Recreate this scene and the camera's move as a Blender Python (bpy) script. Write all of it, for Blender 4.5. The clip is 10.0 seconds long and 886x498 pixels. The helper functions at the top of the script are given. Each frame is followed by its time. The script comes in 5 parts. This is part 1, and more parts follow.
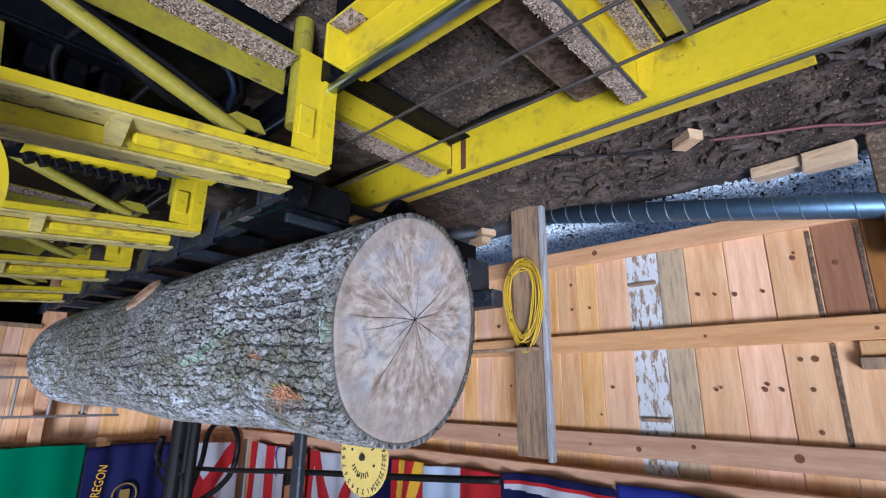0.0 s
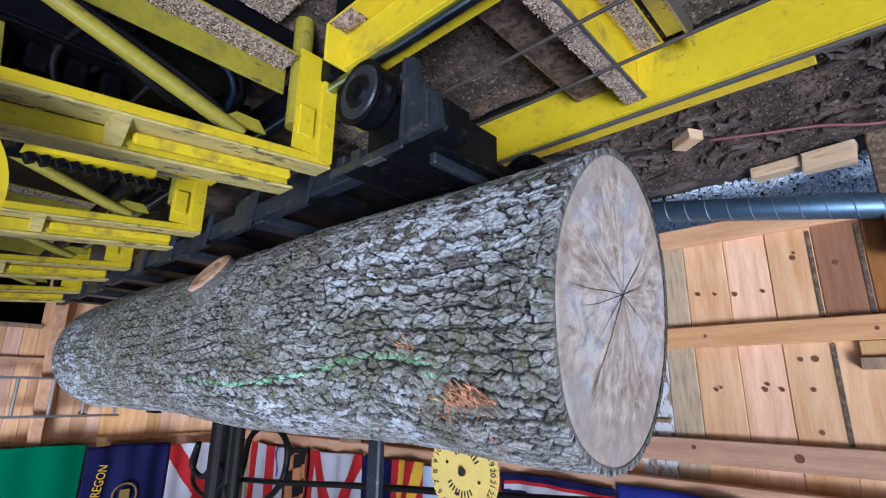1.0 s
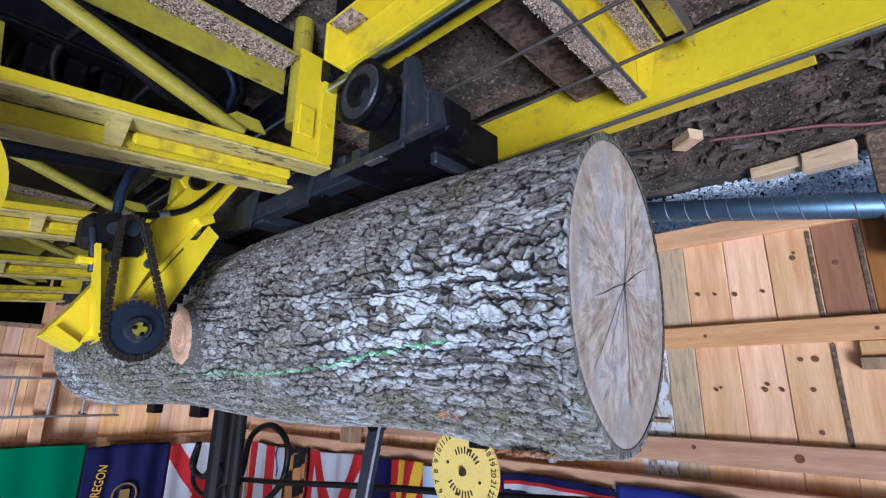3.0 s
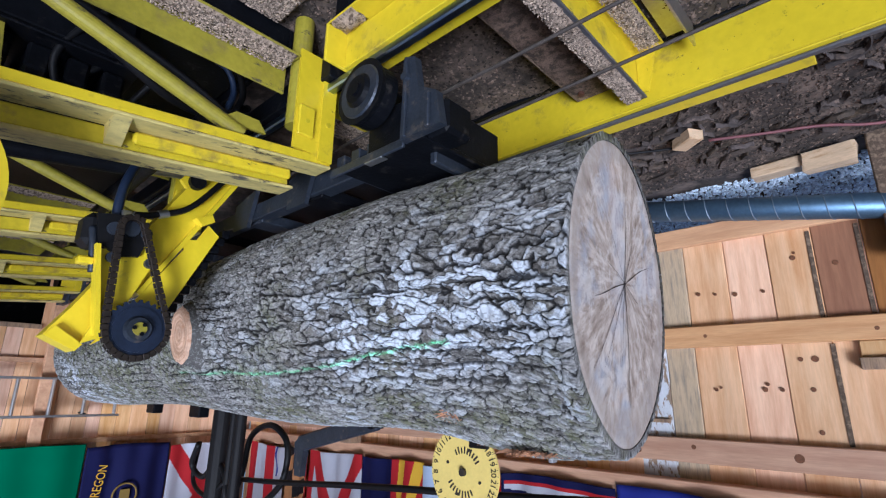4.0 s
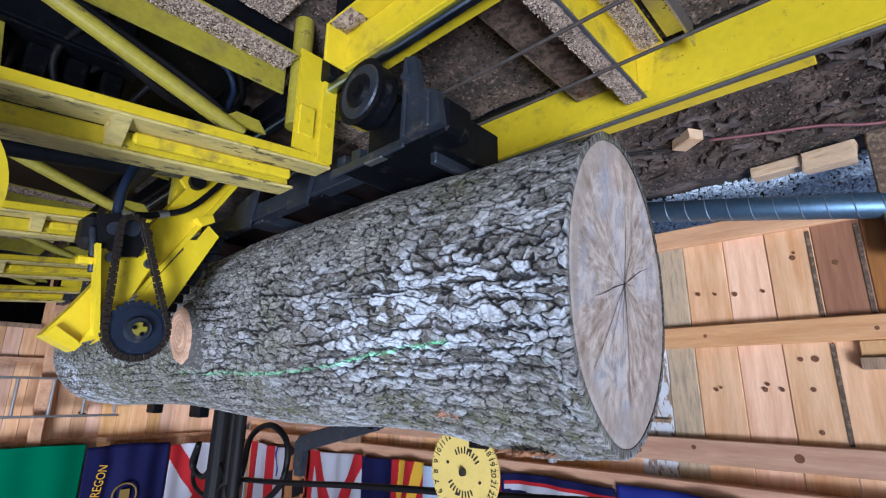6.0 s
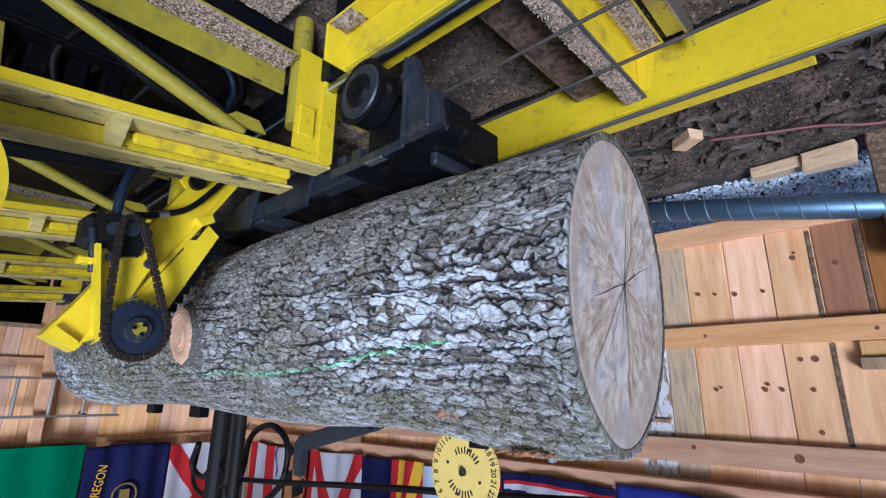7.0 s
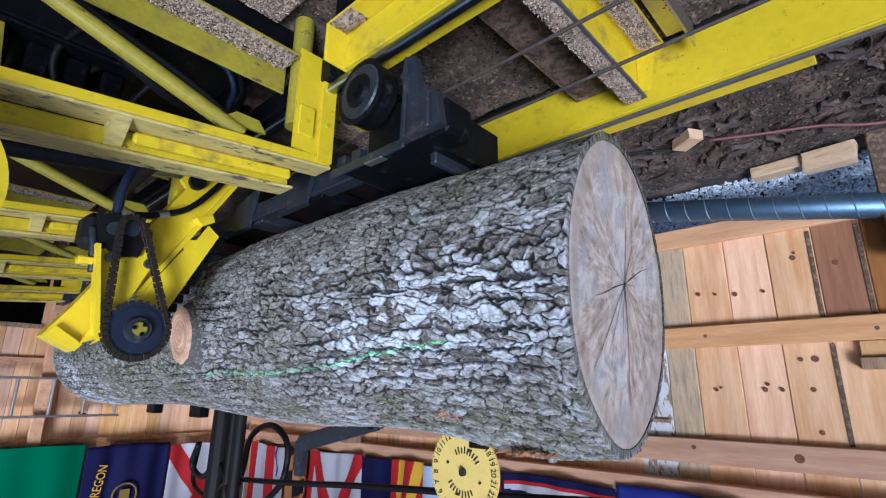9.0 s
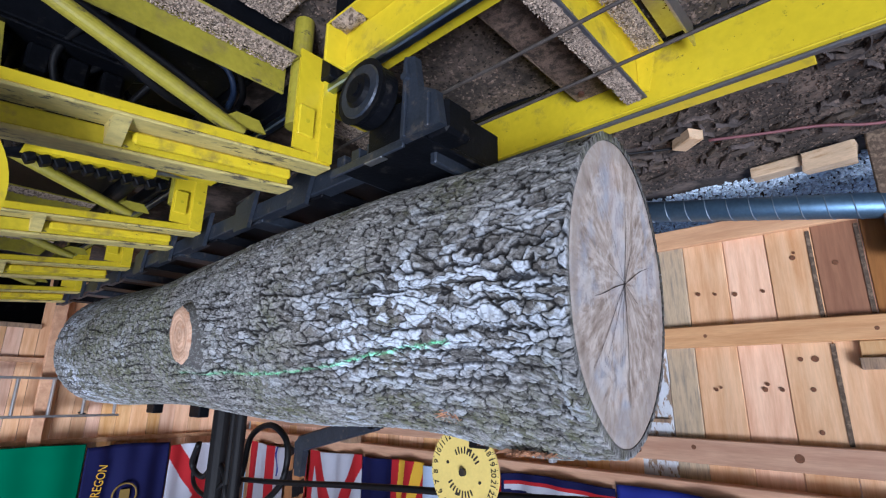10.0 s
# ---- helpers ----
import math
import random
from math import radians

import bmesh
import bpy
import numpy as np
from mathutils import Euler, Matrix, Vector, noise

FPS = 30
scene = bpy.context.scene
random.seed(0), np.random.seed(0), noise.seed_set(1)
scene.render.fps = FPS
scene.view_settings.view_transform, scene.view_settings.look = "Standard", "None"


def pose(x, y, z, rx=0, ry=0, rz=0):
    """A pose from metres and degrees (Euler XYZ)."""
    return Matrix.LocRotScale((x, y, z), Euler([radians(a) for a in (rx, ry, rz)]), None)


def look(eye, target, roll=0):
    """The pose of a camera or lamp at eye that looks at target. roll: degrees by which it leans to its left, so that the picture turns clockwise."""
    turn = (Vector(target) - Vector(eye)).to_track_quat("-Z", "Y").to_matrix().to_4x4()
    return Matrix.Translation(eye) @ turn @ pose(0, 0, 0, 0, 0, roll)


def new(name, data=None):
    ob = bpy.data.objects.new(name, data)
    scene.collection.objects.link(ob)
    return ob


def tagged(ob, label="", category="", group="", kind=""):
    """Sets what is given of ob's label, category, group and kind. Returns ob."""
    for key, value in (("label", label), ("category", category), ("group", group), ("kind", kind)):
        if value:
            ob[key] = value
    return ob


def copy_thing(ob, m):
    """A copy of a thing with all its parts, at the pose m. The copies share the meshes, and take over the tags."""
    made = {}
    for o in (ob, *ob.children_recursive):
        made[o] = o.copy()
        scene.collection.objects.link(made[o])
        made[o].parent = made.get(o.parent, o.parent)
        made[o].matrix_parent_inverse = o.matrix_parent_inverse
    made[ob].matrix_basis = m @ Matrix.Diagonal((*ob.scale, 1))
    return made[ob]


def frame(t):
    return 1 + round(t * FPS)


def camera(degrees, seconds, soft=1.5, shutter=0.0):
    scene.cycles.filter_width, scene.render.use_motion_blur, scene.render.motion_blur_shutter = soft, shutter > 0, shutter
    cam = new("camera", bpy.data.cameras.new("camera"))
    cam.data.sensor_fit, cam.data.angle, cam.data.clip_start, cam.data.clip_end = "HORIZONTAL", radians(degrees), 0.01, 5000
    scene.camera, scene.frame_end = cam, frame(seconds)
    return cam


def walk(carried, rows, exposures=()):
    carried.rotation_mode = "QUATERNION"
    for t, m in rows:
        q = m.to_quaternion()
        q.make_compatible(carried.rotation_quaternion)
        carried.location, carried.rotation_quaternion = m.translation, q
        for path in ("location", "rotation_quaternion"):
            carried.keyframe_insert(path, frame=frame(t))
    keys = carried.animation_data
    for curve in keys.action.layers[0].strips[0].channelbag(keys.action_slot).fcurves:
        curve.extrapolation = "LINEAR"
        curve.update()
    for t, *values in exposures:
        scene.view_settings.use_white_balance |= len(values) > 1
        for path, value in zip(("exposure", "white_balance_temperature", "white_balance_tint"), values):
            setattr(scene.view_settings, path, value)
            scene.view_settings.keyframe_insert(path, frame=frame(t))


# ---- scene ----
cam = camera(82.76, 10.0, soft=1.2)
EYE = Vector((0, 0, 1.4))
PITCH, HEAD = radians(15.8), radians(47.6)
AIM = EYE + Vector((math.cos(HEAD) * math.cos(PITCH), math.sin(HEAD) * math.cos(PITCH), -math.sin(PITCH)))
walk(cam, [(0.0, look(EYE, AIM, 180.6)), (10.0, look(EYE, AIM, 180.6))], exposures=[(0.0, 0.22, 5040, 14), (10.0, 0.22, 5040, 14)])

# ---- world and sun: bright overcast day, the shed is open on the yard side ----
world = bpy.data.worlds.new("sky")
scene.world = world
world.use_nodes = True
wn = world.node_tree.nodes
sky = wn.new("ShaderNodeTexSky")
sky.sky_type, sky.sun_disc = "NISHITA", False
sky.sun_elevation, sky.sun_rotation = radians(32), radians(222)
sky.air_density, sky.dust_density = 1.0, 3.0
wn["Background"].inputs["Strength"].default_value = 0.072
world.node_tree.links.new(sky.outputs["Color"], wn["Background"].inputs["Color"])
sun = new("sun", bpy.data.lights.new("sun", "SUN"))
sun.data.energy, sun.data.angle, sun.data.color = 3.0, radians(20), (1.0, 0.96, 0.9)
sun.matrix_world = look((-4.5, -5, 5.6), (1.5, 1.6, 0.8))

# green guide laser: a thin sheet of light down the saw line
laser = new("laser", bpy.data.lights.new("laser", "AREA"))
laser.data.shape, laser.data.size, laser.data.size_y, laser.data.spread = "RECTANGLE", 1.75, 0.0024, radians(0.25)
laser.data.energy, laser.data.color = 0.11, (0.0, 1.0, 0.25)
laser.matrix_world = pose(1.85, 1.066, 3.4, 0, 0, -2.0)


# ---- materials ----
def mat(name, base, rough=0.6, metal=0.0, var=0.25, scale=6.0, fine=60.0, bump=0.2, second=None, amount=0.5, spread=0.12,
        stretch=(1, 1, 1), spec=0.5, rand=0.0, island=0.0, scuff=0.0):
    """A surface of one base colour with coarse and fine variation, a second colour in patches, and relief."""
    m = bpy.data.materials.new(name)
    m.use_nodes = True
    n, l = m.node_tree.nodes, m.node_tree.links
    b = n["Principled BSDF"]
    co, mp = n.new("ShaderNodeTexCoord"), n.new("ShaderNodeMapping")
    mp.inputs["Scale"].default_value = stretch
    l.new(co.outputs["Object"], mp.inputs["Vector"])
    if rand:
        info = n.new("ShaderNodeObjectInfo")
        off = n.new("ShaderNodeVectorMath")
        off.operation = "SCALE"
        off.inputs[0].default_value = (37, 19, 53)
        l.new(info.outputs["Random"], off.inputs["Scale"])
        l.new(off.outputs[0], mp.inputs["Location"])
    coarse, grain = n.new("ShaderNodeTexNoise"), n.new("ShaderNodeTexNoise")
    for t, s, d in ((coarse, scale, 5), (grain, fine, 3)):
        t.inputs["Scale"].default_value, t.inputs["Detail"].default_value = s, d
        l.new(mp.outputs[0], t.inputs["Vector"])
    ramp = n.new("ShaderNodeValToRGB")
    e = ramp.color_ramp.elements
    e[0].position, e[1].position = 0.3, 0.7
    e[0].color = (*[c * (1 - var) for c in base], 1)
    e[1].color = (*[min(1, c * (1 + var)) for c in base], 1)
    mixf = n.new("ShaderNodeMath")
    mixf.operation = "MULTIPLY_ADD"
    mixf.inputs[1].default_value = 0.45
    l.new(grain.outputs["Fac"], mixf.inputs[0])
    half = n.new("ShaderNodeMath")
    half.operation = "MULTIPLY"
    half.inputs[1].default_value = 0.55
    l.new(coarse.outputs["Fac"], half.inputs[0])
    l.new(half.outputs[0], mixf.inputs[2])
    l.new(mixf.outputs[0], ramp.inputs["Fac"])
    colour = ramp.outputs["Color"]
    if second:
        patch = n.new("ShaderNodeTexNoise")
        patch.inputs["Scale"].default_value, patch.inputs["Detail"].default_value = scale * 1.7, 7
        patch.inputs["Roughness"].default_value = 0.68
        l.new(mp.outputs[0], patch.inputs["Vector"])
        r2 = n.new("ShaderNodeValToRGB")
        r2.color_ramp.elements[0].position, r2.color_ramp.elements[1].position = 1 - amount - spread / 2, 1 - amount + spread / 2
        l.new(patch.outputs["Fac"], r2.inputs["Fac"])
        mx = n.new("ShaderNodeMix")
        mx.data_type = "RGBA"
        l.new(r2.outputs["Color"], mx.inputs["Factor"])
        l.new(colour, mx.inputs["A"])
        mx.inputs["B"].default_value = (*second, 1)
        colour = mx.outputs["Result"]
    if rand:
        hsv = n.new("ShaderNodeHueSaturation")
        rr = n.new("ShaderNodeMapRange")
        rr.inputs["To Min"].default_value, rr.inputs["To Max"].default_value = 1 - rand, 1 + rand
        l.new(info.outputs["Random"], rr.inputs["Value"])
        l.new(rr.outputs[0], hsv.inputs["Value"])
        l.new(colour, hsv.inputs["Color"])
        spread2 = n.new("ShaderNodeTexWhiteNoise")
        spread2.noise_dimensions = "1D"
        l.new(info.outputs["Random"], spread2.inputs["W"])
        for name, lo, hi in (("Hue", 0.5 - rand * 0.06, 0.5 + rand * 0.05), ("Saturation", 1 - rand, 1 + rand)):
            r3 = n.new("ShaderNodeMapRange")
            r3.inputs["To Min"].default_value, r3.inputs["To Max"].default_value = lo, hi
            l.new(spread2.outputs["Value"], r3.inputs["Value"])
            l.new(r3.outputs[0], hsv.inputs[name])
        colour = hsv.outputs["Color"]
    if scuff:
        mark, edge, mm, over = n.new("ShaderNodeTexNoise"), n.new("ShaderNodeValToRGB"), n.new("ShaderNodeMapping"), n.new("ShaderNodeMix")
        mm.inputs["Scale"].default_value = (1.0, 0.3, 1.0)
        mark.inputs["Scale"].default_value, mark.inputs["Detail"].default_value, mark.inputs["Roughness"].default_value = 22, 9, 0.72
        l.new(co.outputs["Object"], mm.inputs["Vector"])
        l.new(mm.outputs[0], mark.inputs["Vector"])
        edge.color_ramp.elements[0].position, edge.color_ramp.elements[1].position = 0.66 - scuff, 0.70 - scuff
        l.new(mark.outputs["Fac"], edge.inputs["Fac"])
        over.data_type = "RGBA"
        l.new(edge.outputs["Color"], over.inputs["Factor"])
        l.new(colour, over.inputs["A"])
        over.inputs["B"].default_value = (0.07, 0.058, 0.04, 1)
        colour = over.outputs["Result"]
    if island:
        geo, tone = n.new("ShaderNodeNewGeometry"), n.new("ShaderNodeHueSaturation")
        span = n.new("ShaderNodeMapRange")
        span.inputs["To Min"].default_value, span.inputs["To Max"].default_value = 1 - island, 1 + island
        l.new(geo.outputs["Random Per Island"], span.inputs["Value"])
        l.new(span.outputs[0], tone.inputs["Value"])
        l.new(colour, tone.inputs["Color"])
        colour = tone.outputs["Color"]
    l.new(colour, b.inputs["Base Color"])
    b.inputs["Roughness"].default_value, b.inputs["Metallic"].default_value = rough, metal
    b.inputs["Specular IOR Level"].default_value = spec
    bp = n.new("ShaderNodeBump")
    bp.inputs["Strength"].default_value, bp.inputs["Distance"].default_value = bump, 0.01
    l.new(mixf.outputs[0], bp.inputs["Height"])
    l.new(bp.outputs[0], b.inputs["Normal"])
    return m


YELLOW = mat("yellow_paint", (0.52, 0.42, 0.008), 0.42, var=0.2, scale=5, fine=40, bump=0.08, second=(0.30, 0.21, 0.05), amount=0.36, spread=0.16, scuff=0.04)
WORN = mat("worn_yellow_paint", (0.56, 0.46, 0.15), 0.6, var=0.3, scale=8, fine=60, bump=0.2, second=(0.13, 0.11, 0.07), amount=0.40, spread=0.08, stretch=(1.2, 0.45, 1), scuff=0.08)
BRIGHT = mat("bright_yellow_paint", (0.66, 0.51, 0.006), 0.38, var=0.1, scale=4, fine=30, bump=0.04, second=(0.36, 0.27, 0.04), amount=0.36, spread=0.14, scuff=0.02)
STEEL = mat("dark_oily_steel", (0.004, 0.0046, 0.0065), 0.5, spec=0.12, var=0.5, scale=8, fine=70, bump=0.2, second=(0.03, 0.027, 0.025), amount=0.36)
FRESH = mat("fresh_yellow_paint", (0.86, 0.66, 0.006), 0.35, var=0.08, scale=4, fine=30, bump=0.03, second=(0.55, 0.40, 0.03), amount=0.3, scuff=-0.01)
BLUESTEEL = mat("blue_grey_steel", (0.034, 0.042, 0.058), 0.45, metal=0.4, var=0.4, scale=9, fine=80, bump=0.2, second=(0.14, 0.12, 0.1), amount=0.36)
RUBBER = mat("black_rubber", (0.006, 0.006, 0.007), 0.55, spec=0.25, var=0.4, scale=20, fine=90, bump=0.1)
POLISHED = mat("polished_rail", (0.30, 0.38, 0.50), 0.3, metal=1.0, var=0.25, scale=10, fine=90, bump=0.05, stretch=(0.1, 1, 1))
RUST = mat("rusty_steel", (0.09, 0.035, 0.018), 0.8, var=0.5, scale=9, fine=70, bump=0.3)
DIRT = mat("dirt", (0.05, 0.038, 0.03), 0.95, var=0.6, scale=3, fine=45, bump=0.9, second=(0.17, 0.125, 0.095), amount=0.46, spread=0.16)
SAWDUST = mat("sawdust", (0.35, 0.27, 0.20), 0.95, var=0.5, scale=40, fine=170, bump=1.0, second=(0.10, 0.07, 0.05), amount=0.46, spread=0.08)
SHAVINGS = mat("shavings", (0.36, 0.28, 0.21), 0.9, var=0.3, scale=40, fine=170, bump=0.2, island=0.7)
PINE = mat("pine_board", (0.76, 0.49, 0.28), 0.55, var=0.13, scale=2.2, fine=26, bump=0.04, second=(0.56, 0.27, 0.105), amount=0.43, spread=0.34, stretch=(4.5, 4.5, 0.42), rand=0.17)
HEART = mat("heartwood_board", (0.34, 0.155, 0.065), 0.55, var=0.2, scale=2.2, fine=26, bump=0.05, second=(0.22, 0.09, 0.035), amount=0.42, spread=0.34, stretch=(4.5, 4.5, 0.42), rand=0.15)
GREYPOST = mat("silvered_board", (0.34, 0.35, 0.37), 0.8, var=0.3, scale=5, fine=50, bump=0.2, second=(0.22, 0.17, 0.13), amount=0.42, stretch=(4, 4, 0.4))
GIRT = mat("pine_girt", (0.60, 0.35, 0.17), 0.58, var=0.16, scale=2.5, fine=26, bump=0.05, second=(0.42, 0.20, 0.08), amount=0.40, spread=0.34, stretch=(0.4, 4.5, 4.5), rand=0.15)
GREYWOOD = mat("weathered_board", (0.30, 0.20, 0.12), 0.75, var=0.4, scale=6, fine=40, bump=0.2, second=(0.16, 0.11, 0.08), amount=0.44, stretch=(4, 4, 0.4))
WHITEWASH = mat("peeling_white_board", (0.62, 0.64, 0.67), 0.7, var=0.15, scale=8, fine=60, bump=0.2, second=(0.28, 0.20, 0.13), amount=0.46, spread=0.05, stretch=(2, 2, 0.7))
KNOT = mat("knot", (0.15, 0.06, 0.025), 0.6, var=0.4, scale=30, fine=120, bump=0.1)
GRAVEL = mat("gravel", (0.66, 0.75, 0.86), 0.8, var=0.2, scale=45, fine=120, bump=0.2, island=0.4)
DUCT = mat("galvanised_duct", (0.12, 0.20, 0.30), 0.45, metal=0.8, var=0.2, scale=6, fine=50, bump=0.05)
ALU = mat("aluminium", (0.65, 0.66, 0.68), 0.35, metal=1.0, var=0.15, scale=8, fine=50, bump=0.05)
CORD = mat("yellow_cord", (0.66, 0.44, 0.02), 0.5, var=0.2, scale=20, fine=80, bump=0.1)
BLOCKWOOD = mat("fresh_wood", (0.62, 0.45, 0.28), 0.7, var=0.2, scale=7, fine=50, bump=0.15, second=(0.45, 0.28, 0.14), amount=0.42, stretch=(0.6, 3, 3))
ROOF = mat("roof_boards", (0.30, 0.20, 0.12), 0.8, var=0.3, scale=3, fine=30, bump=0.1)
DIALFACE = mat("dial_enamel", (0.80, 0.62, 0.17), 0.5, var=0.08, scale=10, fine=60, bump=0.03, second=(0.6, 0.42, 0.1), amount=0.3)
INK = mat("black_ink", (0.03, 0.022, 0.015), 0.7, var=0.2, scale=30, fine=90, bump=0.0)


PALEWOOD = mat("pale_stained_board", (0.50, 0.38, 0.24), 0.65, var=0.2, scale=6, fine=40, bump=0.1, second=(0.26, 0.22, 0.17), amount=0.42, spread=0.2, stretch=(5, 5, 0.5))
CHIPS = mat("wood_chips", (0.13, 0.092, 0.068), 0.9, var=0.4, scale=14, fine=60, bump=0.3, second=(0.04, 0.03, 0.022), amount=0.5, island=0.8)
BARKBITS = mat("bark_litter", (0.07, 0.053, 0.042), 0.9, var=0.5, scale=12, fine=80, bump=0.6, second=(0.17, 0.12, 0.09), amount=0.38, rand=0.3)
REDHOSE = mat("faded_red_hose", (0.17, 0.06, 0.065), 0.6, var=0.2, scale=12, fine=80, bump=0.1)
BLUEHOSE = mat("dark_blue_hose", (0.012, 0.022, 0.05), 0.4, var=0.3, scale=12, fine=90, bump=0.1)
ROPE = mat("greasy_rope", (0.10, 0.085, 0.075), 0.6, metal=0.4, var=0.4, scale=30, fine=160, bump=0.4)
DARKDUST = mat("brown_sawdust", (0.15, 0.10, 0.07), 0.95, var=0.5, scale=18, fine=150, bump=0.9, second=(0.05, 0.034, 0.024), amount=0.48)
TIMBER = mat("old_timber", (0.10, 0.068, 0.045), 0.9, var=0.5, scale=7, fine=60, bump=0.5, second=(0.24, 0.17, 0.11), amount=0.45, stretch=(3, 0.6, 3))
OLIVE = mat("dull_yellow_paint", (0.30, 0.26, 0.02), 0.5, var=0.25, scale=6, fine=50, bump=0.1, second=(0.2, 0.16, 0.05), amount=0.38, spread=0.2, scuff=0.05)
STUBWOOD = mat("stub_wood", (0.55, 0.36, 0.24), 0.75, var=0.25, scale=14, fine=70, bump=0.3, second=(0.42, 0.22, 0.12), amount=0.4)
STUBRING = mat("stub_ring", (0.46, 0.28, 0.17), 0.75, var=0.25, scale=14, fine=70, bump=0.3, second=(0.36, 0.19, 0.1), amount=0.4)
TORN = mat("torn_wood", (0.42, 0.21, 0.11), 0.85, var=0.4, scale=20, fine=90, bump=0.3, island=0.7)
CRACK = mat("crack", (0.03, 0.02, 0.016), 0.9, var=0.3, scale=30, fine=90, bump=0.0)
DOGGREY = mat("grey_steel", (0.10, 0.10, 0.105), 0.5, metal=0.3, var=0.3, scale=8, fine=60, bump=0.15)
SPROCKET = mat("blued_steel", (0.02, 0.03, 0.06), 0.42, metal=0.4, var=0.3, scale=10, fine=70, bump=0.1)
CHAIN = mat("greasy_chain", (0.035, 0.026, 0.02), 0.5, metal=0.5, var=0.4, scale=30, fine=90, bump=0.2)
DUCTSEAM = mat("duct_seam", (0.24, 0.30, 0.37), 0.6, metal=0.7, var=0.2, scale=8, fine=60, bump=0.1)
DUCTDARK = mat("shaded_duct", (0.15, 0.17, 0.20), 0.5, metal=0.8, var=0.3, scale=8, fine=60, bump=0.1)


def bark_material():
    """Grey bark: each plate has its own tint, lichen and moss lie in patches."""
    m = bpy.data.materials.new("bark")
    m.use_nodes = True
    n, l = m.node_tree.nodes, m.node_tree.links
    b = n["Principled BSDF"]
    b.inputs["Roughness"].default_value, b.inputs["Specular IOR Level"].default_value = 0.9, 0.2
    co = n.new("ShaderNodeTexCoord")
    def tex(scale, detail, rough=0.6, stretch=None):
        t = n.new("ShaderNodeTexNoise")
        t.inputs["Scale"].default_value, t.inputs["Detail"].default_value, t.inputs["Roughness"].default_value = scale, detail, rough
        if stretch:
            mp = n.new("ShaderNodeMapping")
            mp.inputs["Scale"].default_value = stretch
            l.new(co.outputs["Object"], mp.inputs["Vector"])
            l.new(mp.outputs[0], t.inputs["Vector"])
        else:
            l.new(co.outputs["Object"], t.inputs["Vector"])
        return t.outputs["Fac"]
    def ramp(sock, a, c, ca=(0, 0, 0), cc=(1, 1, 1)):
        r = n.new("ShaderNodeValToRGB")
        r.color_ramp.elements[0].position, r.color_ramp.elements[1].position = a, c
        r.color_ramp.elements[0].color, r.color_ramp.elements[1].color = (*ca, 1), (*cc, 1)
        l.new(sock, r.inputs["Fac"])
        return r.outputs["Color"]
    def mix(f, a, c):
        x = n.new("ShaderNodeMix")
        x.data_type = "RGBA"
        l.new(f, x.inputs["Factor"])
        l.new(a, x.inputs["A"])
        if isinstance(c, tuple):
            x.inputs["B"].default_value = (*c, 1)
        else:
            l.new(c, x.inputs["B"])
        return x.outputs["Result"]
    def calc(op, a, c):
        x = n.new("ShaderNodeMath")
        x.operation = op
        for s, v in zip(x.inputs, (a, c)):
            if isinstance(v, float):
                s.default_value = v
            else:
                l.new(v, s)
        return x.outputs[0]
    def attr(name):
        a = n.new("ShaderNodeAttribute")
        a.attribute_name = name
        return a.outputs["Fac"]
    tint = attr("plate_tint")
    grain = tex(70, 5, 0.7, (0.6, 1, 1))
    col = ramp(calc("ADD", calc("MULTIPLY", tint, 0.3), calc("MULTIPLY", grain, 0.7)), 0.36, 0.64, (0.105, 0.100, 0.092), (0.50, 0.495, 0.475))
    brown = ramp(tex(4, 4), 0.5, 0.7)
    col = mix(calc("MULTIPLY", brown, 0.35), col, (0.18, 0.14, 0.11))
    moss = calc("MULTIPLY", ramp(calc("ADD", tex(1.9, 4), calc("MULTIPLY", attr("mossy"), 0.16)), 0.47, 0.62), ramp(tex(26, 4, 0.7), 0.4, 0.6))
    col = mix(calc("MULTIPLY", moss, 0.7), col, (0.17, 0.18, 0.075))
    patch = ramp(calc("ADD", calc("MULTIPLY", tex(4.0, 5, 0.65, (0.7, 1, 1)), 0.8), calc("MULTIPLY", attr("lichen"), 0.30)), 0.44, 0.62)
    bits = ramp(calc("ADD", calc("MULTIPLY", tint, 0.6), calc("MULTIPLY", tex(38, 6, 0.75, (0.8, 1, 1)), 0.7)), 0.57, 0.70)
    col = mix(calc("MULTIPLY", calc("MULTIPLY", patch, bits), 0.95), col, (0.72, 0.78, 0.86))
    # furrows go near black: dark inner bark plus crevice shade, both in the colour
    col = mix(calc("MULTIPLY", attr("bark_shade"), 0.96), col, (0.012, 0.011, 0.011))
    specks = ramp(tex(85, 4, 0.65, (0.5, 1, 1)), 0.58, 0.68)
    col = mix(calc("MULTIPLY", calc("MULTIPLY", specks, calc("SUBTRACT", 1.0, attr("bark_shade"))), 0.5), col, (0.52, 0.53, 0.54))
    l.new(col, b.inputs["Base Color"])
    bp = n.new("ShaderNodeBump")
    bp.inputs["Strength"].default_value, bp.inputs["Distance"].default_value = 1.0, 0.006
    l.new(tex(110, 6, 0.72, (0.6, 1, 1)), bp.inputs["Height"])
    l.new(bp.outputs[0], b.inputs["Normal"])
    return m


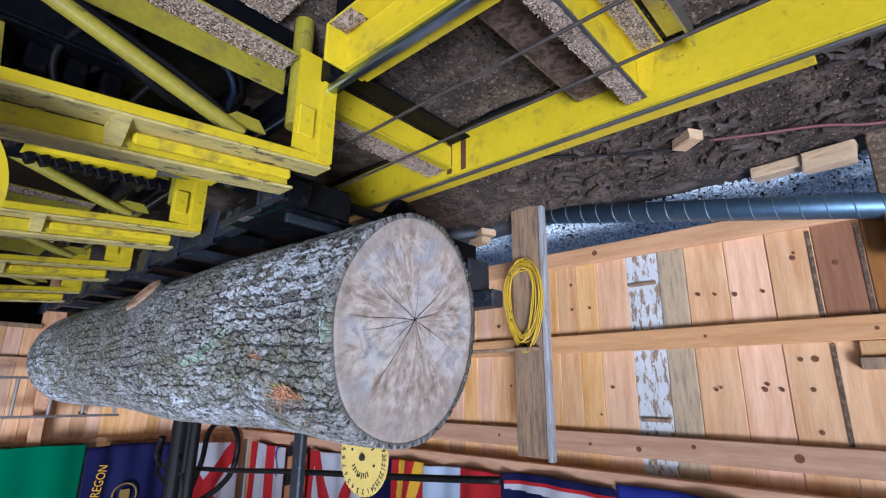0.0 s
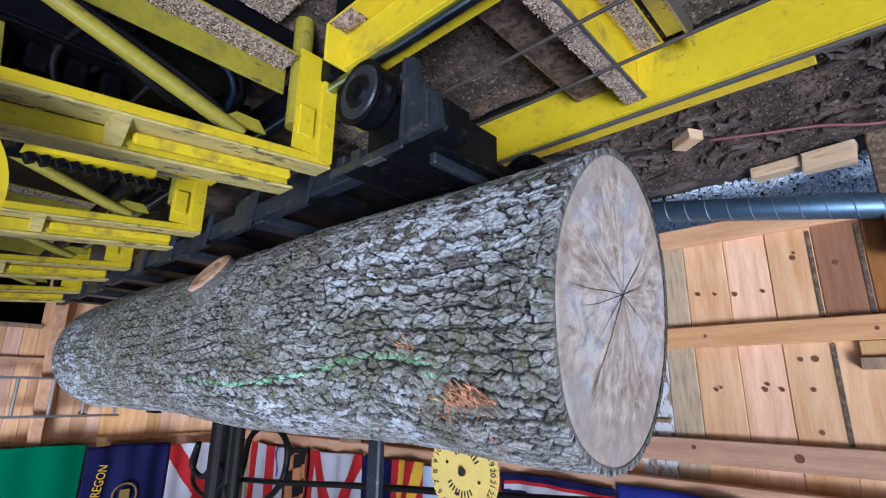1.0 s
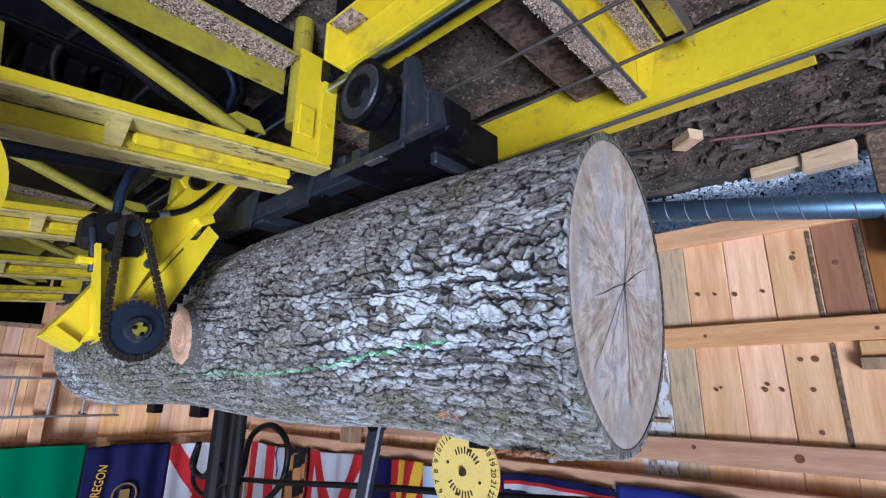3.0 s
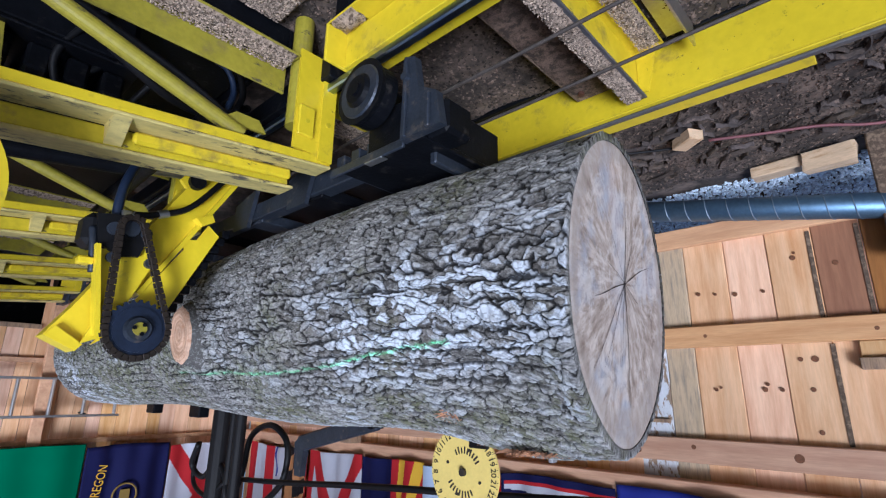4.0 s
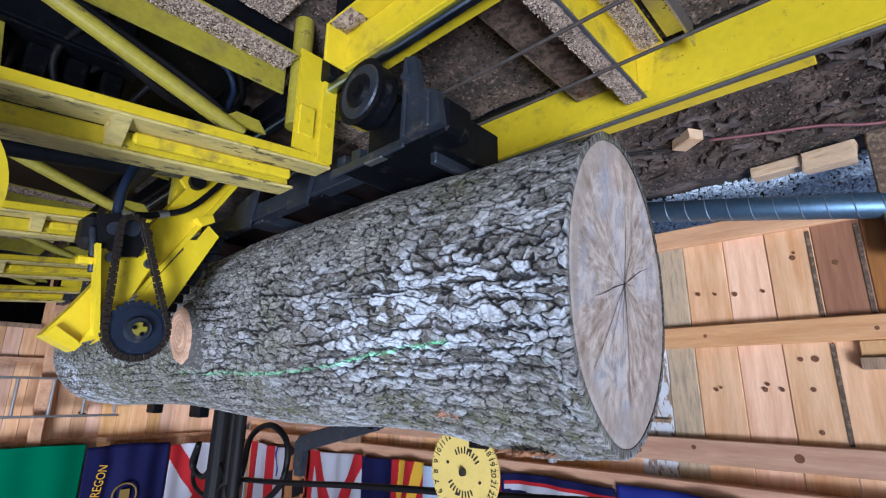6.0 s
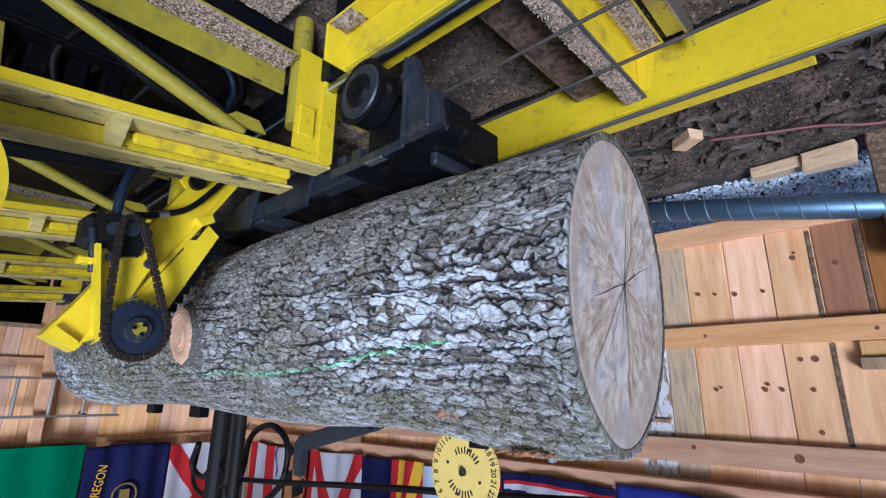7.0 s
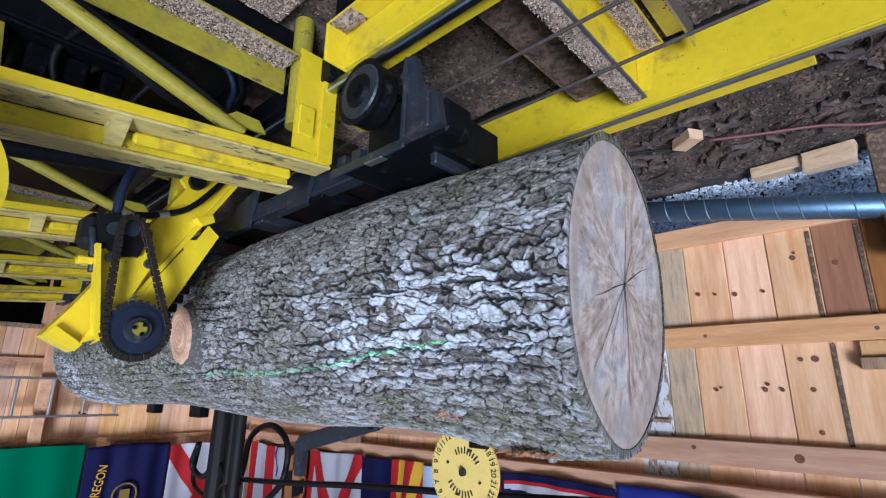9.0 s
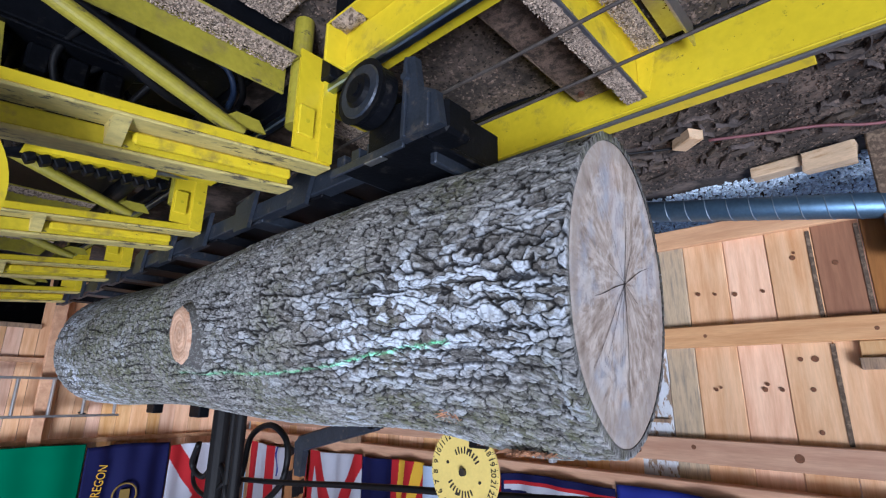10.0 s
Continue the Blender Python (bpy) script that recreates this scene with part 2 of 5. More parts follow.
def endgrain_material():
    """Sawn end grain: rings round the pith, rays outwards, pink-brown heart and grey stains."""
    m = bpy.data.materials.new("end_grain")
    m.use_nodes = True
    n, l = m.node_tree.nodes, m.node_tree.links
    b = n["Principled BSDF"]
    b.inputs["Roughness"].default_value, b.inputs["Specular IOR Level"].default_value = 0.8, 0.25
    co, sep = n.new("ShaderNodeTexCoord"), n.new("ShaderNodeSeparateXYZ")
    l.new(co.outputs["Object"], sep.inputs[0])
    def calc(op, a, c=0.0):
        x = n.new("ShaderNodeMath")
        x.operation = op
        for s, v in zip(x.inputs, (a, c)):
            if isinstance(v, float):
                s.default_value = v
            else:
                l.new(v, s)
        return x.outputs[0]
    y, z = calc("SUBTRACT", sep.outputs["Y"], 0.0), calc("SUBTRACT", sep.outputs["Z"], -0.02)
    rad = calc("SQRT", calc("ADD", calc("MULTIPLY", y, y), calc("MULTIPLY", z, z)))
    inv = calc("DIVIDE", 1.0, calc("MAXIMUM", rad, 0.01))
    def comb(a, c, d):
        v = n.new("ShaderNodeCombineXYZ")
        for s, q in zip(v.inputs, (a, c, d)):
            if isinstance(q, float):
                s.default_value = q
            else:
                l.new(q, s)
        return v.outputs[0]
    def tex(vec, scale, detail, rough=0.6, warp=0.0):
        t = n.new("ShaderNodeTexNoise")
        t.inputs["Scale"].default_value, t.inputs["Detail"].default_value, t.inputs["Roughness"].default_value, t.inputs["Distortion"].default_value = scale, detail, rough, warp
        l.new(vec, t.inputs["Vector"])
        return t.outputs["Fac"]
    def ramp(sock, stops):
        r = n.new("ShaderNodeValToRGB")
        e = r.color_ramp.elements
        while len(e) < len(stops):
            e.new(0.5)
        for k, (p, c) in enumerate(stops):
            e[k].position, e[k].color = p, (*c, 1)
        l.new(sock, r.inputs["Fac"])
        return r.outputs["Color"]
    def mix(f, a, c):
        x = n.new("ShaderNodeMix")
        x.data_type = "RGBA"
        l.new(f, x.inputs["Factor"])
        l.new(a, x.inputs["A"])
        x.inputs["B"].default_value = (*c, 1)
        return x.outputs["Result"]
    polar = comb(calc("MULTIPLY", y, inv), calc("MULTIPLY", z, inv), calc("MULTIPLY", rad, 1.3))
    rays = tex(polar, 9.0, 7, 0.62, 0.25)
    fine_rays = tex(polar, 22.0, 5, 0.65, 0.2)
    blot = tex(co.outputs["Object"], 5.5, 4, 0.6)
    rings = tex(comb(calc("MULTIPLY", rad, 60.0), calc("MULTIPLY", blot, 1.2), 0.0), 1.6, 3)
    col = ramp(rays, ((0.32, (0.20, 0.15, 0.115)), (0.5, (0.39, 0.325, 0.275)), (0.66, (0.58, 0.51, 0.45))))
    def fac(sock, a, c, k):
        return calc("MULTIPLY", ramp(sock, ((a, (0, 0, 0)), (c, (1, 1, 1)))), k)
    col = mix(fac(blot, 0.50, 0.62, 0.65), col, (0.36, 0.40, 0.48))
    col = mix(fac(tex(co.outputs["Object"], 4.0, 3), 0.54, 0.70, 0.4), col, (0.52, 0.38, 0.29))
    col = mix(fac(rings, 0.55, 0.7, 0.25), col, (0.30, 0.22, 0.17))
    col = mix(fac(fine_rays, 0.56, 0.72, 0.4), col, (0.60, 0.53, 0.47))
    col = mix(fac(tex(polar, 34.0, 4, 0.6, 0.1), 0.56, 0.68, 0.6), col, (0.20, 0.155, 0.125))
    col = mix(fac(tex(co.outputs["Object"], 9.0, 6, 0.7, 0.6), 0.50, 0.60, 0.5), col, (0.66, 0.62, 0.58))
    col = mix(fac(calc("ADD", rad, calc("MULTIPLY", blot, 0.08)), 0.405, 0.425, 0.55), col, (0.33, 0.28, 0.24))
    l.new(col, b.inputs["Base Color"])
    bp = n.new("ShaderNodeBump")
    bp.inputs["Strength"].default_value, bp.inputs["Distance"].default_value = 0.35, 0.004
    l.new(calc("ADD", fine_rays, rays), bp.inputs["Height"])
    l.new(bp.outputs[0], b.inputs["Normal"])
    return m


BARK, ENDGRAIN = bark_material(), endgrain_material()


# ---- mesh helpers ----
def mesh_of(name, bm, material, smooth=False):
    me = bpy.data.meshes.new(name)
    bm.normal_update()
    bm.to_mesh(me)
    bm.free()
    for m in (material if isinstance(material, (list, tuple)) else [material]):
        me.materials.append(m)
    if smooth:
        for p in me.polygons:
            p.use_smooth = True
    return me


def part(name, bm, material, parent=None, label="", smooth=False):
    ob = new(name, mesh_of(name, bm, material, smooth))
    if parent is not None:
        ob.parent = parent
    if label:
        ob["label"] = label
    return ob


def thing(name, label, category, m=None, group="", kind=""):
    ob = new(name)
    ob.empty_display_size = 0.1
    if m is not None:
        ob.matrix_world = m
    return tagged(ob, label, category, group, kind)


def box(lo, hi, bm=None, bevel=0.004, m=None):
    """A box with softened edges, from its low to its high corner."""
    bm = bm or bmesh.new()
    c = [(a + b) / 2 for a, b in zip(lo, hi)]
    s = [abs(b - a) for a, b in zip(lo, hi)]
    t = Matrix.Translation(c) @ Matrix.Diagonal((*s, 1))
    made = bmesh.ops.create_cube(bm, size=1.0, matrix=(m @ t) if m is not None else t)["verts"]
    if bevel:
        edges = list({e for v in made for e in v.link_edges})
        bmesh.ops.bevel(bm, geom=edges, offset=min(bevel, min(s) * 0.3), segments=1, affect="EDGES")
    return bm


def rod(a, b, r, bm=None, n=14, r2=None, caps=True):
    bm = bm or bmesh.new()
    a, b = Vector(a), Vector(b)
    d = b - a
    m = Matrix.Translation((a + b) / 2) @ d.to_track_quat("Z", "Y").to_matrix().to_4x4()
    bmesh.ops.create_cone(bm, cap_ends=caps, segments=n, radius1=r, radius2=r if r2 is None else r2, depth=d.length, matrix=m)
    return bm


def smooth_path(points, steps=8):
    """A curve through the points (Catmull-Rom)."""
    p = [Vector(q) for q in points]
    p = [p[0] * 2 - p[1]] + p + [p[-1] * 2 - p[-2]]
    out = []
    for i in range(1, len(p) - 2):
        for k in range(steps):
            t = k / steps
            out.append(0.5 * (2 * p[i] + (p[i + 1] - p[i - 1]) * t + (2 * p[i - 1] - 5 * p[i] + 4 * p[i + 1] - p[i + 2]) * t * t
                              + (3 * p[i] - p[i - 1] - 3 * p[i + 1] + p[i + 2]) * t ** 3))
    return out + [p[-2]]


def tube(points, r, bm=None, n=8, steps=8):
    """A round hose or rope along a curve through the points."""
    bm = bm or bmesh.new()
    path = smooth_path(points, steps)
    rings, side = [], Vector((0.3, 0.5, 0.81))
    for i, q in enumerate(path):
        d = (path[min(i + 1, len(path) - 1)] - path[max(i - 1, 0)]).normalized()
        side = (side - d * side.dot(d))
        if side.length < 1e-4:
            side = d.orthogonal()
        side.normalize()
        up = d.cross(side)
        rings.append([bm.verts.new(q + (side * math.cos(2 * math.pi * k / n) + up * math.sin(2 * math.pi * k / n)) * r) for k in range(n)])
    for a, b in zip(rings, rings[1:]):
        for k in range(n):
            bm.faces.new((a[k], a[(k + 1) % n], b[(k + 1) % n], b[k]))
    bm.faces.new(list(reversed(rings[0])))
    bm.faces.new(rings[-1])
    return bm


def plate(outline, thick, axis="x", at=0.0, bm=None):
    """A flat plate with the given outline; axis x: outline is (y, z), axis y: (x, z), axis z: (x, y)."""
    bm = bm or bmesh.new()
    def place(p, h):
        return {"x": (at + h, p[0], p[1]), "y": (p[0], at + h, p[1]), "z": (p[0], p[1], at + h)}[axis]
    low = [bm.verts.new(place(p, 0)) for p in outline]
    high = [bm.verts.new(place(p, thick)) for p in outline]
    bm.faces.new(low), bm.faces.new(list(reversed(high)))
    for i in range(len(low)):
        j = (i + 1) % len(low)
        bm.faces.new((low[i], high[i], high[j], low[j]))
    bmesh.ops.recalc_face_normals(bm, faces=bm.faces)
    return bm


def lettering(name, text, size, m, material, parent=None):
    """Raised writing from the built-in font; it reads along x, up along y of m."""
    cu = bpy.data.curves.new(name, "FONT")
    cu.body, cu.size, cu.extrude, cu.align_x, cu.align_y = text, size, 0.0015, "CENTER", "CENTER"
    tmp = bpy.data.objects.new(name, cu)
    scene.collection.objects.link(tmp)
    bpy.context.view_layer.update()
    me = bpy.data.meshes.new_from_object(tmp.evaluated_get(bpy.context.evaluated_depsgraph_get()))
    bpy.data.objects.remove(tmp)
    me.materials.clear()
    me.materials.append(material)
    ob = new(name, me)
    ob.matrix_local = m
    if parent is not None:
        ob.parent = parent
    return ob


def lumps(name, material, lo, hi, zf, count, size, seed, label="", kind="stuff", flat=0.5, category="debris", twist=math.pi):
    """Many small chips or stones over a patch of ground, one mesh."""
    rng = random.Random(seed)
    vs, fs = [], []
    for _ in range(count):
        x, y = rng.uniform(lo[0], hi[0]), rng.uniform(lo[1], hi[1])
        s = size * rng.uniform(0.5, 1.4)
        a, q = rng.uniform(0, twist), rng.uniform(0.5, 1.0)
        m = pose(x, y, zf(x, y), rng.uniform(-25, 25), rng.uniform(-25, 25), math.degrees(a)) @ Matrix.Diagonal((s, s * q, s * flat, 1))
        k = len(vs)
        ring = [(math.cos(t) * rng.uniform(0.7, 1.1), math.sin(t) * rng.uniform(0.7, 1.1)) for t in (0.2, 1.4, 2.7, 3.9, 5.2)]
        vs += [m @ Vector((p[0], p[1], -0.5)) for p in ring] + [m @ Vector((p[0] * 0.7, p[1] * 0.7, 0.6)) for p in ring]
        fs.append([k + 5 + i for i in range(5)])
        fs += [[k + i, k + (i + 1) % 5, k + 5 + (i + 1) % 5, k + 5 + i] for i in range(5)]
    me = bpy.data.meshes.new(name)
    me.from_pydata(vs, [], fs)
    me.materials.append(material)
    return tagged(new(name, me), label, category, kind=kind)


# ---- ground ----
def ground_z(x, y):
    h = 0.035 * noise.noise((x * 1.3, y * 1.3, 3)) + 0.02 * noise.noise((x * 4.1, y * 4.1, 7)) + 0.008 * noise.noise((x * 13, y * 13, 1))
    return h - 0.02


def build_ground():
    bm = bmesh.new()
    xs = [-400, -80, -15, -5] + [-1.5 + 0.05 * i for i in range(190)] + [9, 15, 80, 400]
    ys = [-400, -80, -15, -5] + [-1 + 0.05 * i for i in range(100)] + [5, 8, 15, 80, 400]
    grid = [[bm.verts.new((x, y, ground_z(x, y) if abs(x) < 9 and abs(y) < 5 else -0.02)) for y in ys] for x in xs]
    for i in range(len(xs) - 1):
        for j in range(len(ys) - 1):
            bm.faces.new((grid[i][j], grid[i + 1][j], grid[i + 1][j + 1], grid[i][j + 1]))
    g = part("ground", bm, DIRT, smooth=True)
    tagged(g, "dark trodden dirt littered with bark and chips", "ground", kind="structure")


build_ground()


# ---- walls, roof ----
WALL_Y, END_X, TOP = 3.6, 6.87, 4.4
SEAMS = [-1.4, -1.16, -0.93, -0.68, -0.42, -0.17, 0.08, 0.31, 0.55, 0.79, 1.04, 1.22, 1.45, 1.69, 1.86, 2.03, 2.2]
def build_walls():
    rng = random.Random(4)
    side = thing("wall_side", "side wall of vertical pine boards on girts", "wall", kind="structure")
    seams = SEAMS + [2.2 + 0.165 * i for i in range(1, 29)]
    for a, b in zip(seams, seams[1:]):
        white = abs((a + b) / 2 - 1.335) < 0.08
        d = rng.uniform(0, 0.012)
        grey = abs((a + b) / 2 - 1.13) < 0.05
        heart = -0.2 < (a + b) / 2 < 0.32
        foot_z = 0.34 + rng.uniform(-0.02, 0.02)
        if heart:
            part("board", box((a + 0.001, WALL_Y + d, foot_z), (b - 0.001, WALL_Y + 0.025 + d, 1.04), bevel=0.005), HEART, side)
            foot_z = 1.042
        part("board", box((a + 0.001, WALL_Y + d, foot_z), (b - 0.001, WALL_Y + 0.025 + d, TOP), bevel=0.005),
             WHITEWASH if white else PALEWOOD if grey else PINE, side)
    for name, z0, z1 in (("sill", 0.30, 0.43), ("girt", 0.975, 1.11), ("girt", 1.67, 1.815), ("girt", 2.9, 3.04)):
        part(name, box((-1.5, WALL_Y - 0.045, z0), (END_X - 0.02, WALL_Y - 0.002, z1), bevel=0.005), GIRT, side)
    part("top_plate", box((-1.5, WALL_Y - 0.1, 1.915), (END_X - 0.05, WALL_Y - 0.002, 2.035), bevel=0.005), GIRT, side)
    part("ledger", box((-0.7, WALL_Y - 0.04, 1.112), (0.19, WALL_Y - 0.003, 1.20), bevel=0.005), PINE, side)
    part("cleat", box((-0.7, WALL_Y - 0.07, 1.202), (0.20, WALL_Y - 0.003, 1.265), bevel=0.005), GREYWOOD, side, "weathered grey cleat")
    for x, z, r in ((0.974, 0.758, 0.02), (0.872, 0.77, 0.014), (0.757, 0.783, 0.022), (0.6, 0.783, 0.016), (0.585, 1.371, 0.018), (0.672, 1.371, 0.022),
                    (0.655, 1.34, 0.016), (0.938, 1.373, 0.016), (0.91, 1.36, 0.012), (1.902, 0.574, 0.02), (1.905, 0.769, 0.018), (1.756, 0.77, 0.018),
                    (0.47, 1.2, 0.022), (0.434, 1.37, 0.022), (0.40, 1.2, 0.03), (1.62, 1.36, 0.018), (0.22, 0.66, 0.025), (0.42, 0.60, 0.025), (0.41, 0.57, 0.014),
                    (2.62, 0.85, 0.02), (2.5, 1.35, 0.014), (0.43, 1.6, 0.022), (1.72, 1.55, 0.012), (0.05, 1.5, 0.03), (-0.08, 0.7, 0.03)):
        part("knot", rod((x, WALL_Y + 0.012, z), (x, WALL_Y - 0.0015, z), r * 0.7, n=12, r2=r * 0.6), KNOT, side)
    for x, z, r in ((0.95, 1.04, 0.016), (1.45, 1.76, 0.026), (1.8, 1.75, 0.018), (0.55, 1.74, 0.035), (0.1, 1.05, 0.016), (1.66, 0.36, 0.03), (2.6, 1.74, 0.016), (1.1, 1.72, 0.02)):
        part("knot", rod((x, WALL_Y - 0.04, z), (x, WALL_Y - 0.0465, z), r * 0.8, n=12, r2=r * 0.7), KNOT, side)
    # thin dark strips on the boards draw the wane and the gaps beside it
    for x in (0.315, 0.085):
        part("wane_gap", box((x, WALL_Y - 0.004, 0.45), (x + 0.022, WALL_Y - 0.0005, 0.97), bevel=0.002), TIMBER, side)
        part("wane_gap", box((x - 0.02, WALL_Y - 0.004, 1.12), (x + 0.004, WALL_Y - 0.0005, 1.665), bevel=0.002), TIMBER, side)
    # dark strips across the peeling white board, near the girts
    for z in (0.63, 1.56):
        part("dark_strip", box((1.235, WALL_Y - 0.012, z), (1.43, WALL_Y - 0.002, z + 0.025), bevel=0.003), GREYWOOD, side)
    end = thing("wall_end", "end wall of narrow vertical pine boards", "wall", kind="structure")
    y = -1.6
    while y < WALL_Y:
        w = rng.uniform(0.13, 0.19)
        part("board", box((END_X, y + 0.002, 0.75 if 0.5 < y < 1.05 else 0.1), (END_X + 0.025, min(y + w, WALL_Y + 0.03) - 0.002, TOP), bevel=0.003), PINE, end)
        y += w
    for z in (1.1, 1.93):
        part("girt", box((END_X - 0.04, -1.6, z), (END_X - 0.002, WALL_Y - 0.15, z + 0.05), bevel=0.004), GIRT, end)
    part("stud", box((END_X - 0.13, 1.19, 0), (END_X - 0.045, 1.30, TOP), bevel=0.005), GIRT, end)
    part("flag_batten", box((END_X - 0.175, 0.1, 2.9), (END_X - 0.003, 3.45, 2.96), bevel=0.004), GIRT, end)
    part("header", box((END_X - 0.03, 0.3, 0.75), (END_X - 0.003, 1.12, 0.8), bevel=0.004), GREYWOOD, end)
    # added out of view: keeps sun and sky light off the deck arms
    deck = thing("wall_deck", "unseen board wall added to shade the log deck", "wall", kind="structure")
    for k in range(29):
        x = 0.2 + 0.245 * k
        part("board", box((x + 0.001, -2.9, 0.0), (x + 0.244, -2.875, 3.3), bevel=0.003), ROOF, deck)
    for z in (0.5, 1.8, 3.1):
        part("girt", box((0.2, -2.873, z), (7.30, -2.82, z + 0.14), bevel=0.004), ROOF, deck)
    # roof out of view; front edge set by how much light reaches the wall
    roof = part("ceiling", box((-3.0, 0.4, TOP), (END_X + 0.4, 4.3, TOP + 0.06), bevel=0), ROOF)
    tagged(roof, "unseen board roof of the saw shed, sized to shade it", "roof", kind="structure")


build_walls()
for x, y0, w in ((1.945, 3.22, 0.255), (4.28, 3.34, 0.17)):
    p = part("post", box((x, y0, -0.05), (x + w, y0 + (0.06 if x < 3 else 0.15), 1.84 if x < 3 else 1.91), bevel=0.008), GREYWOOD)
    tagged(p, "weathered square wooden post bearing the top plate", "post", kind="structure")
facing = part("post_facing", box((1.905, 3.205, 0.0), (1.942, 3.27, 1.86), bevel=0.006), GREYPOST)
tagged(facing, "silver-grey weathered board nailed to the post", "board", kind="structure")
foot = part("post", box((-0.3, 3.46, -0.05), (-0.03, 3.54, 0.7), bevel=0.008), TIMBER)
tagged(foot, "rough brown wooden post at the wall foot", "post", kind="structure")

# dark opening beyond the end wall, filled by an added near-black block
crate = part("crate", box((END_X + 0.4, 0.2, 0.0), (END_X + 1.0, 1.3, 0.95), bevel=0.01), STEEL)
tagged(crate, "near-black block filling the opening in the end wall", "crate")


# ---- gravel and litter ----
lumps("gravel", GRAVEL, (-0.9, 3.68), (4.6, 5.2), lambda x, y: 0.0, 26000, 0.014, 3, "loose blue-grey crushed stone outside the wall", category="gravel", flat=0.7)
lumps("wood_chips", CHIPS, (-0.4, 2.05), (2.6, 3.55), lambda x, y: ground_z(x, y) + 0.004, 14000, 0.009, 5, "brown bark chips scattered over the dirt", category="wood chips", flat=0.25)
lumps("sawdust_chips", CHIPS, (-0.3, 0.2), (2.0, 1.95), lambda x, y: ground_z(x, y) + 0.004, 15000, 0.0085, 6, "pale sawdust and shavings between the rails", category="sawdust", flat=0.3)


def bark_slab(x, y, length, width, turn, seed):
    rng = random.Random(seed)
    bm = bmesh.new()
    n = 9
    rows = []
    for i in range(n):
        f = i / (n - 1)
        w = width * (0.35 + 0.65 * math.sin(math.pi * min(max(f, 0.06), 0.94))) * rng.uniform(0.7, 1.1)
        px = (f - 0.5) * length
        z = 0.004 + 0.014 * rng.random()
        bend = 0.04 * math.sin(f * 4 + seed)
        rows.append([bm.verts.new((px, bend + s * w / 2, z + (0.005 if abs(s) < 0.5 else 0) + dz)) for s, dz in ((-1, 0), (-0.3, 0.01), (0.3, 0.01), (1, 0), (0.6, -0.012), (-0.6, -0.012))])
    for a, b in zip(rows, rows[1:]):
        for k in range(6):
            bm.faces.new((a[k], b[k], b[(k + 1) % 6], a[(k + 1) % 6]))
    bm.faces.new(rows[0]), bm.faces.new(list(reversed(rows[-1])))
    bmesh.ops.recalc_face_normals(bm, faces=bm.faces)
    ob = part("bark_strip", bm, BARKBITS)
    ob.matrix_world = pose(x, y, ground_z(x, y) + 0.012, 0, 0, turn)
    tagged(ob, "torn strip of dark bark lying on the dirt", "bark", group="bark litter")


rng0 = random.Random(21)
for k in range(150):
    bark_slab(rng0.uniform(-0.3, 1.9), rng0.uniform(2.1, 3.3), rng0.uniform(0.05, 0.3) ** 1.1, rng0.uniform(0.008, 0.035), rng0.gauss(15, 40), k)


def wood_block(x, y, z, l, w, h, turn, seed, tilt=0):
    bm = box((-l / 2, -w / 2, 0), (l / 2, w / 2, h), bevel=0.004)
    rng = random.Random(seed)
    for v in bm.verts:
        v.co += Vector((rng.uniform(-1, 1) * 0.12 * l, rng.uniform(-1, 1) * 0.08 * w, rng.uniform(-1, 1) * 0.1 * h)) * 0.5
    ob = part("wood_block", bm, BLOCKWOOD)
    ob.matrix_world = pose(x, y, z, tilt, 0, turn)
    tagged(ob, "pale sawn offcut of wood on the dirt", "wood block", group="wood offcuts")


wood_block(0.71, 2.80, 0.0, 0.15, 0.09, 0.06, 38, 1)
wood_block(0.40, 3.56, 0.0, 0.26, 0.12, 0.07, 4, 2)
wood_block(0.14, 3.5, 0.01, 0.24, 0.10, 0.11, 8, 3)
wood_block(2.62, 3.42, 0.02, 0.2, 0.14, 0.06, 30, 4)
wood_block(2.66, 3.40, 0.08, 0.16, 0.1, 0.06, 10, 5)

for name, pts, r, m, lab in (
        ("cable", [(1.45, 2.46, 0.02), (1.05, 2.73, 0.03), (0.7, 2.9, 0.03)], 0.007, RUBBER, "thin grey cable lying on the dirt"),
        ("hose", [(0.62, 2.88, 0.03), (0.37, 2.97, 0.04), (0.13, 3.07, 0.04), (-0.13, 3.22, 0.05), (-0.6, 3.3, 0.04)], 0.008, REDHOSE, "faded red hose lying on the dirt")):
    tagged(part(name, tube(pts, r), m, smooth=True), lab, name)


# ---- track ----
def heap(lo, hi, h, seed, parent=None, step=0.012):
    """A lumpy layer of sawdust over a flat place."""
    nx, ny = max(2, int((hi[0] - lo[0]) / step)), max(2, int((hi[1] - lo[1]) / step))
    bm = bmesh.new()
    g = []
    for i in range(nx + 1):
        row = []
        for j in range(ny + 1):
            x, y = lo[0] + (hi[0] - lo[0]) * i / nx, lo[1] + (hi[1] - lo[1]) * j / ny
            e = min(i, nx - i, 3) / 3 * min(j, ny - j, 3) / 3
            f = 0.55 + 0.5 * noise.noise((x * 9, y * 9, seed)) + 0.5 * noise.noise((x * 60, y * 60, seed)) + 0.25 * noise.noise((x * 140, y * 140, seed))
            row.append(bm.verts.new((x + 0.006 * noise.noise((y * 40, seed, 1)), y, lo[2] + h * max(0.0, f) * min(1, e * 1.5))))
        g.append(row)
    for i in range(nx):
        for j in range(ny):
            bm.faces.new((g[i][j], g[i + 1][j], g[i + 1][j + 1], g[i][j + 1]))
    return part("sawdust", bm, SAWDUST, parent, "pale sawdust layer" if parent else "", smooth=True)


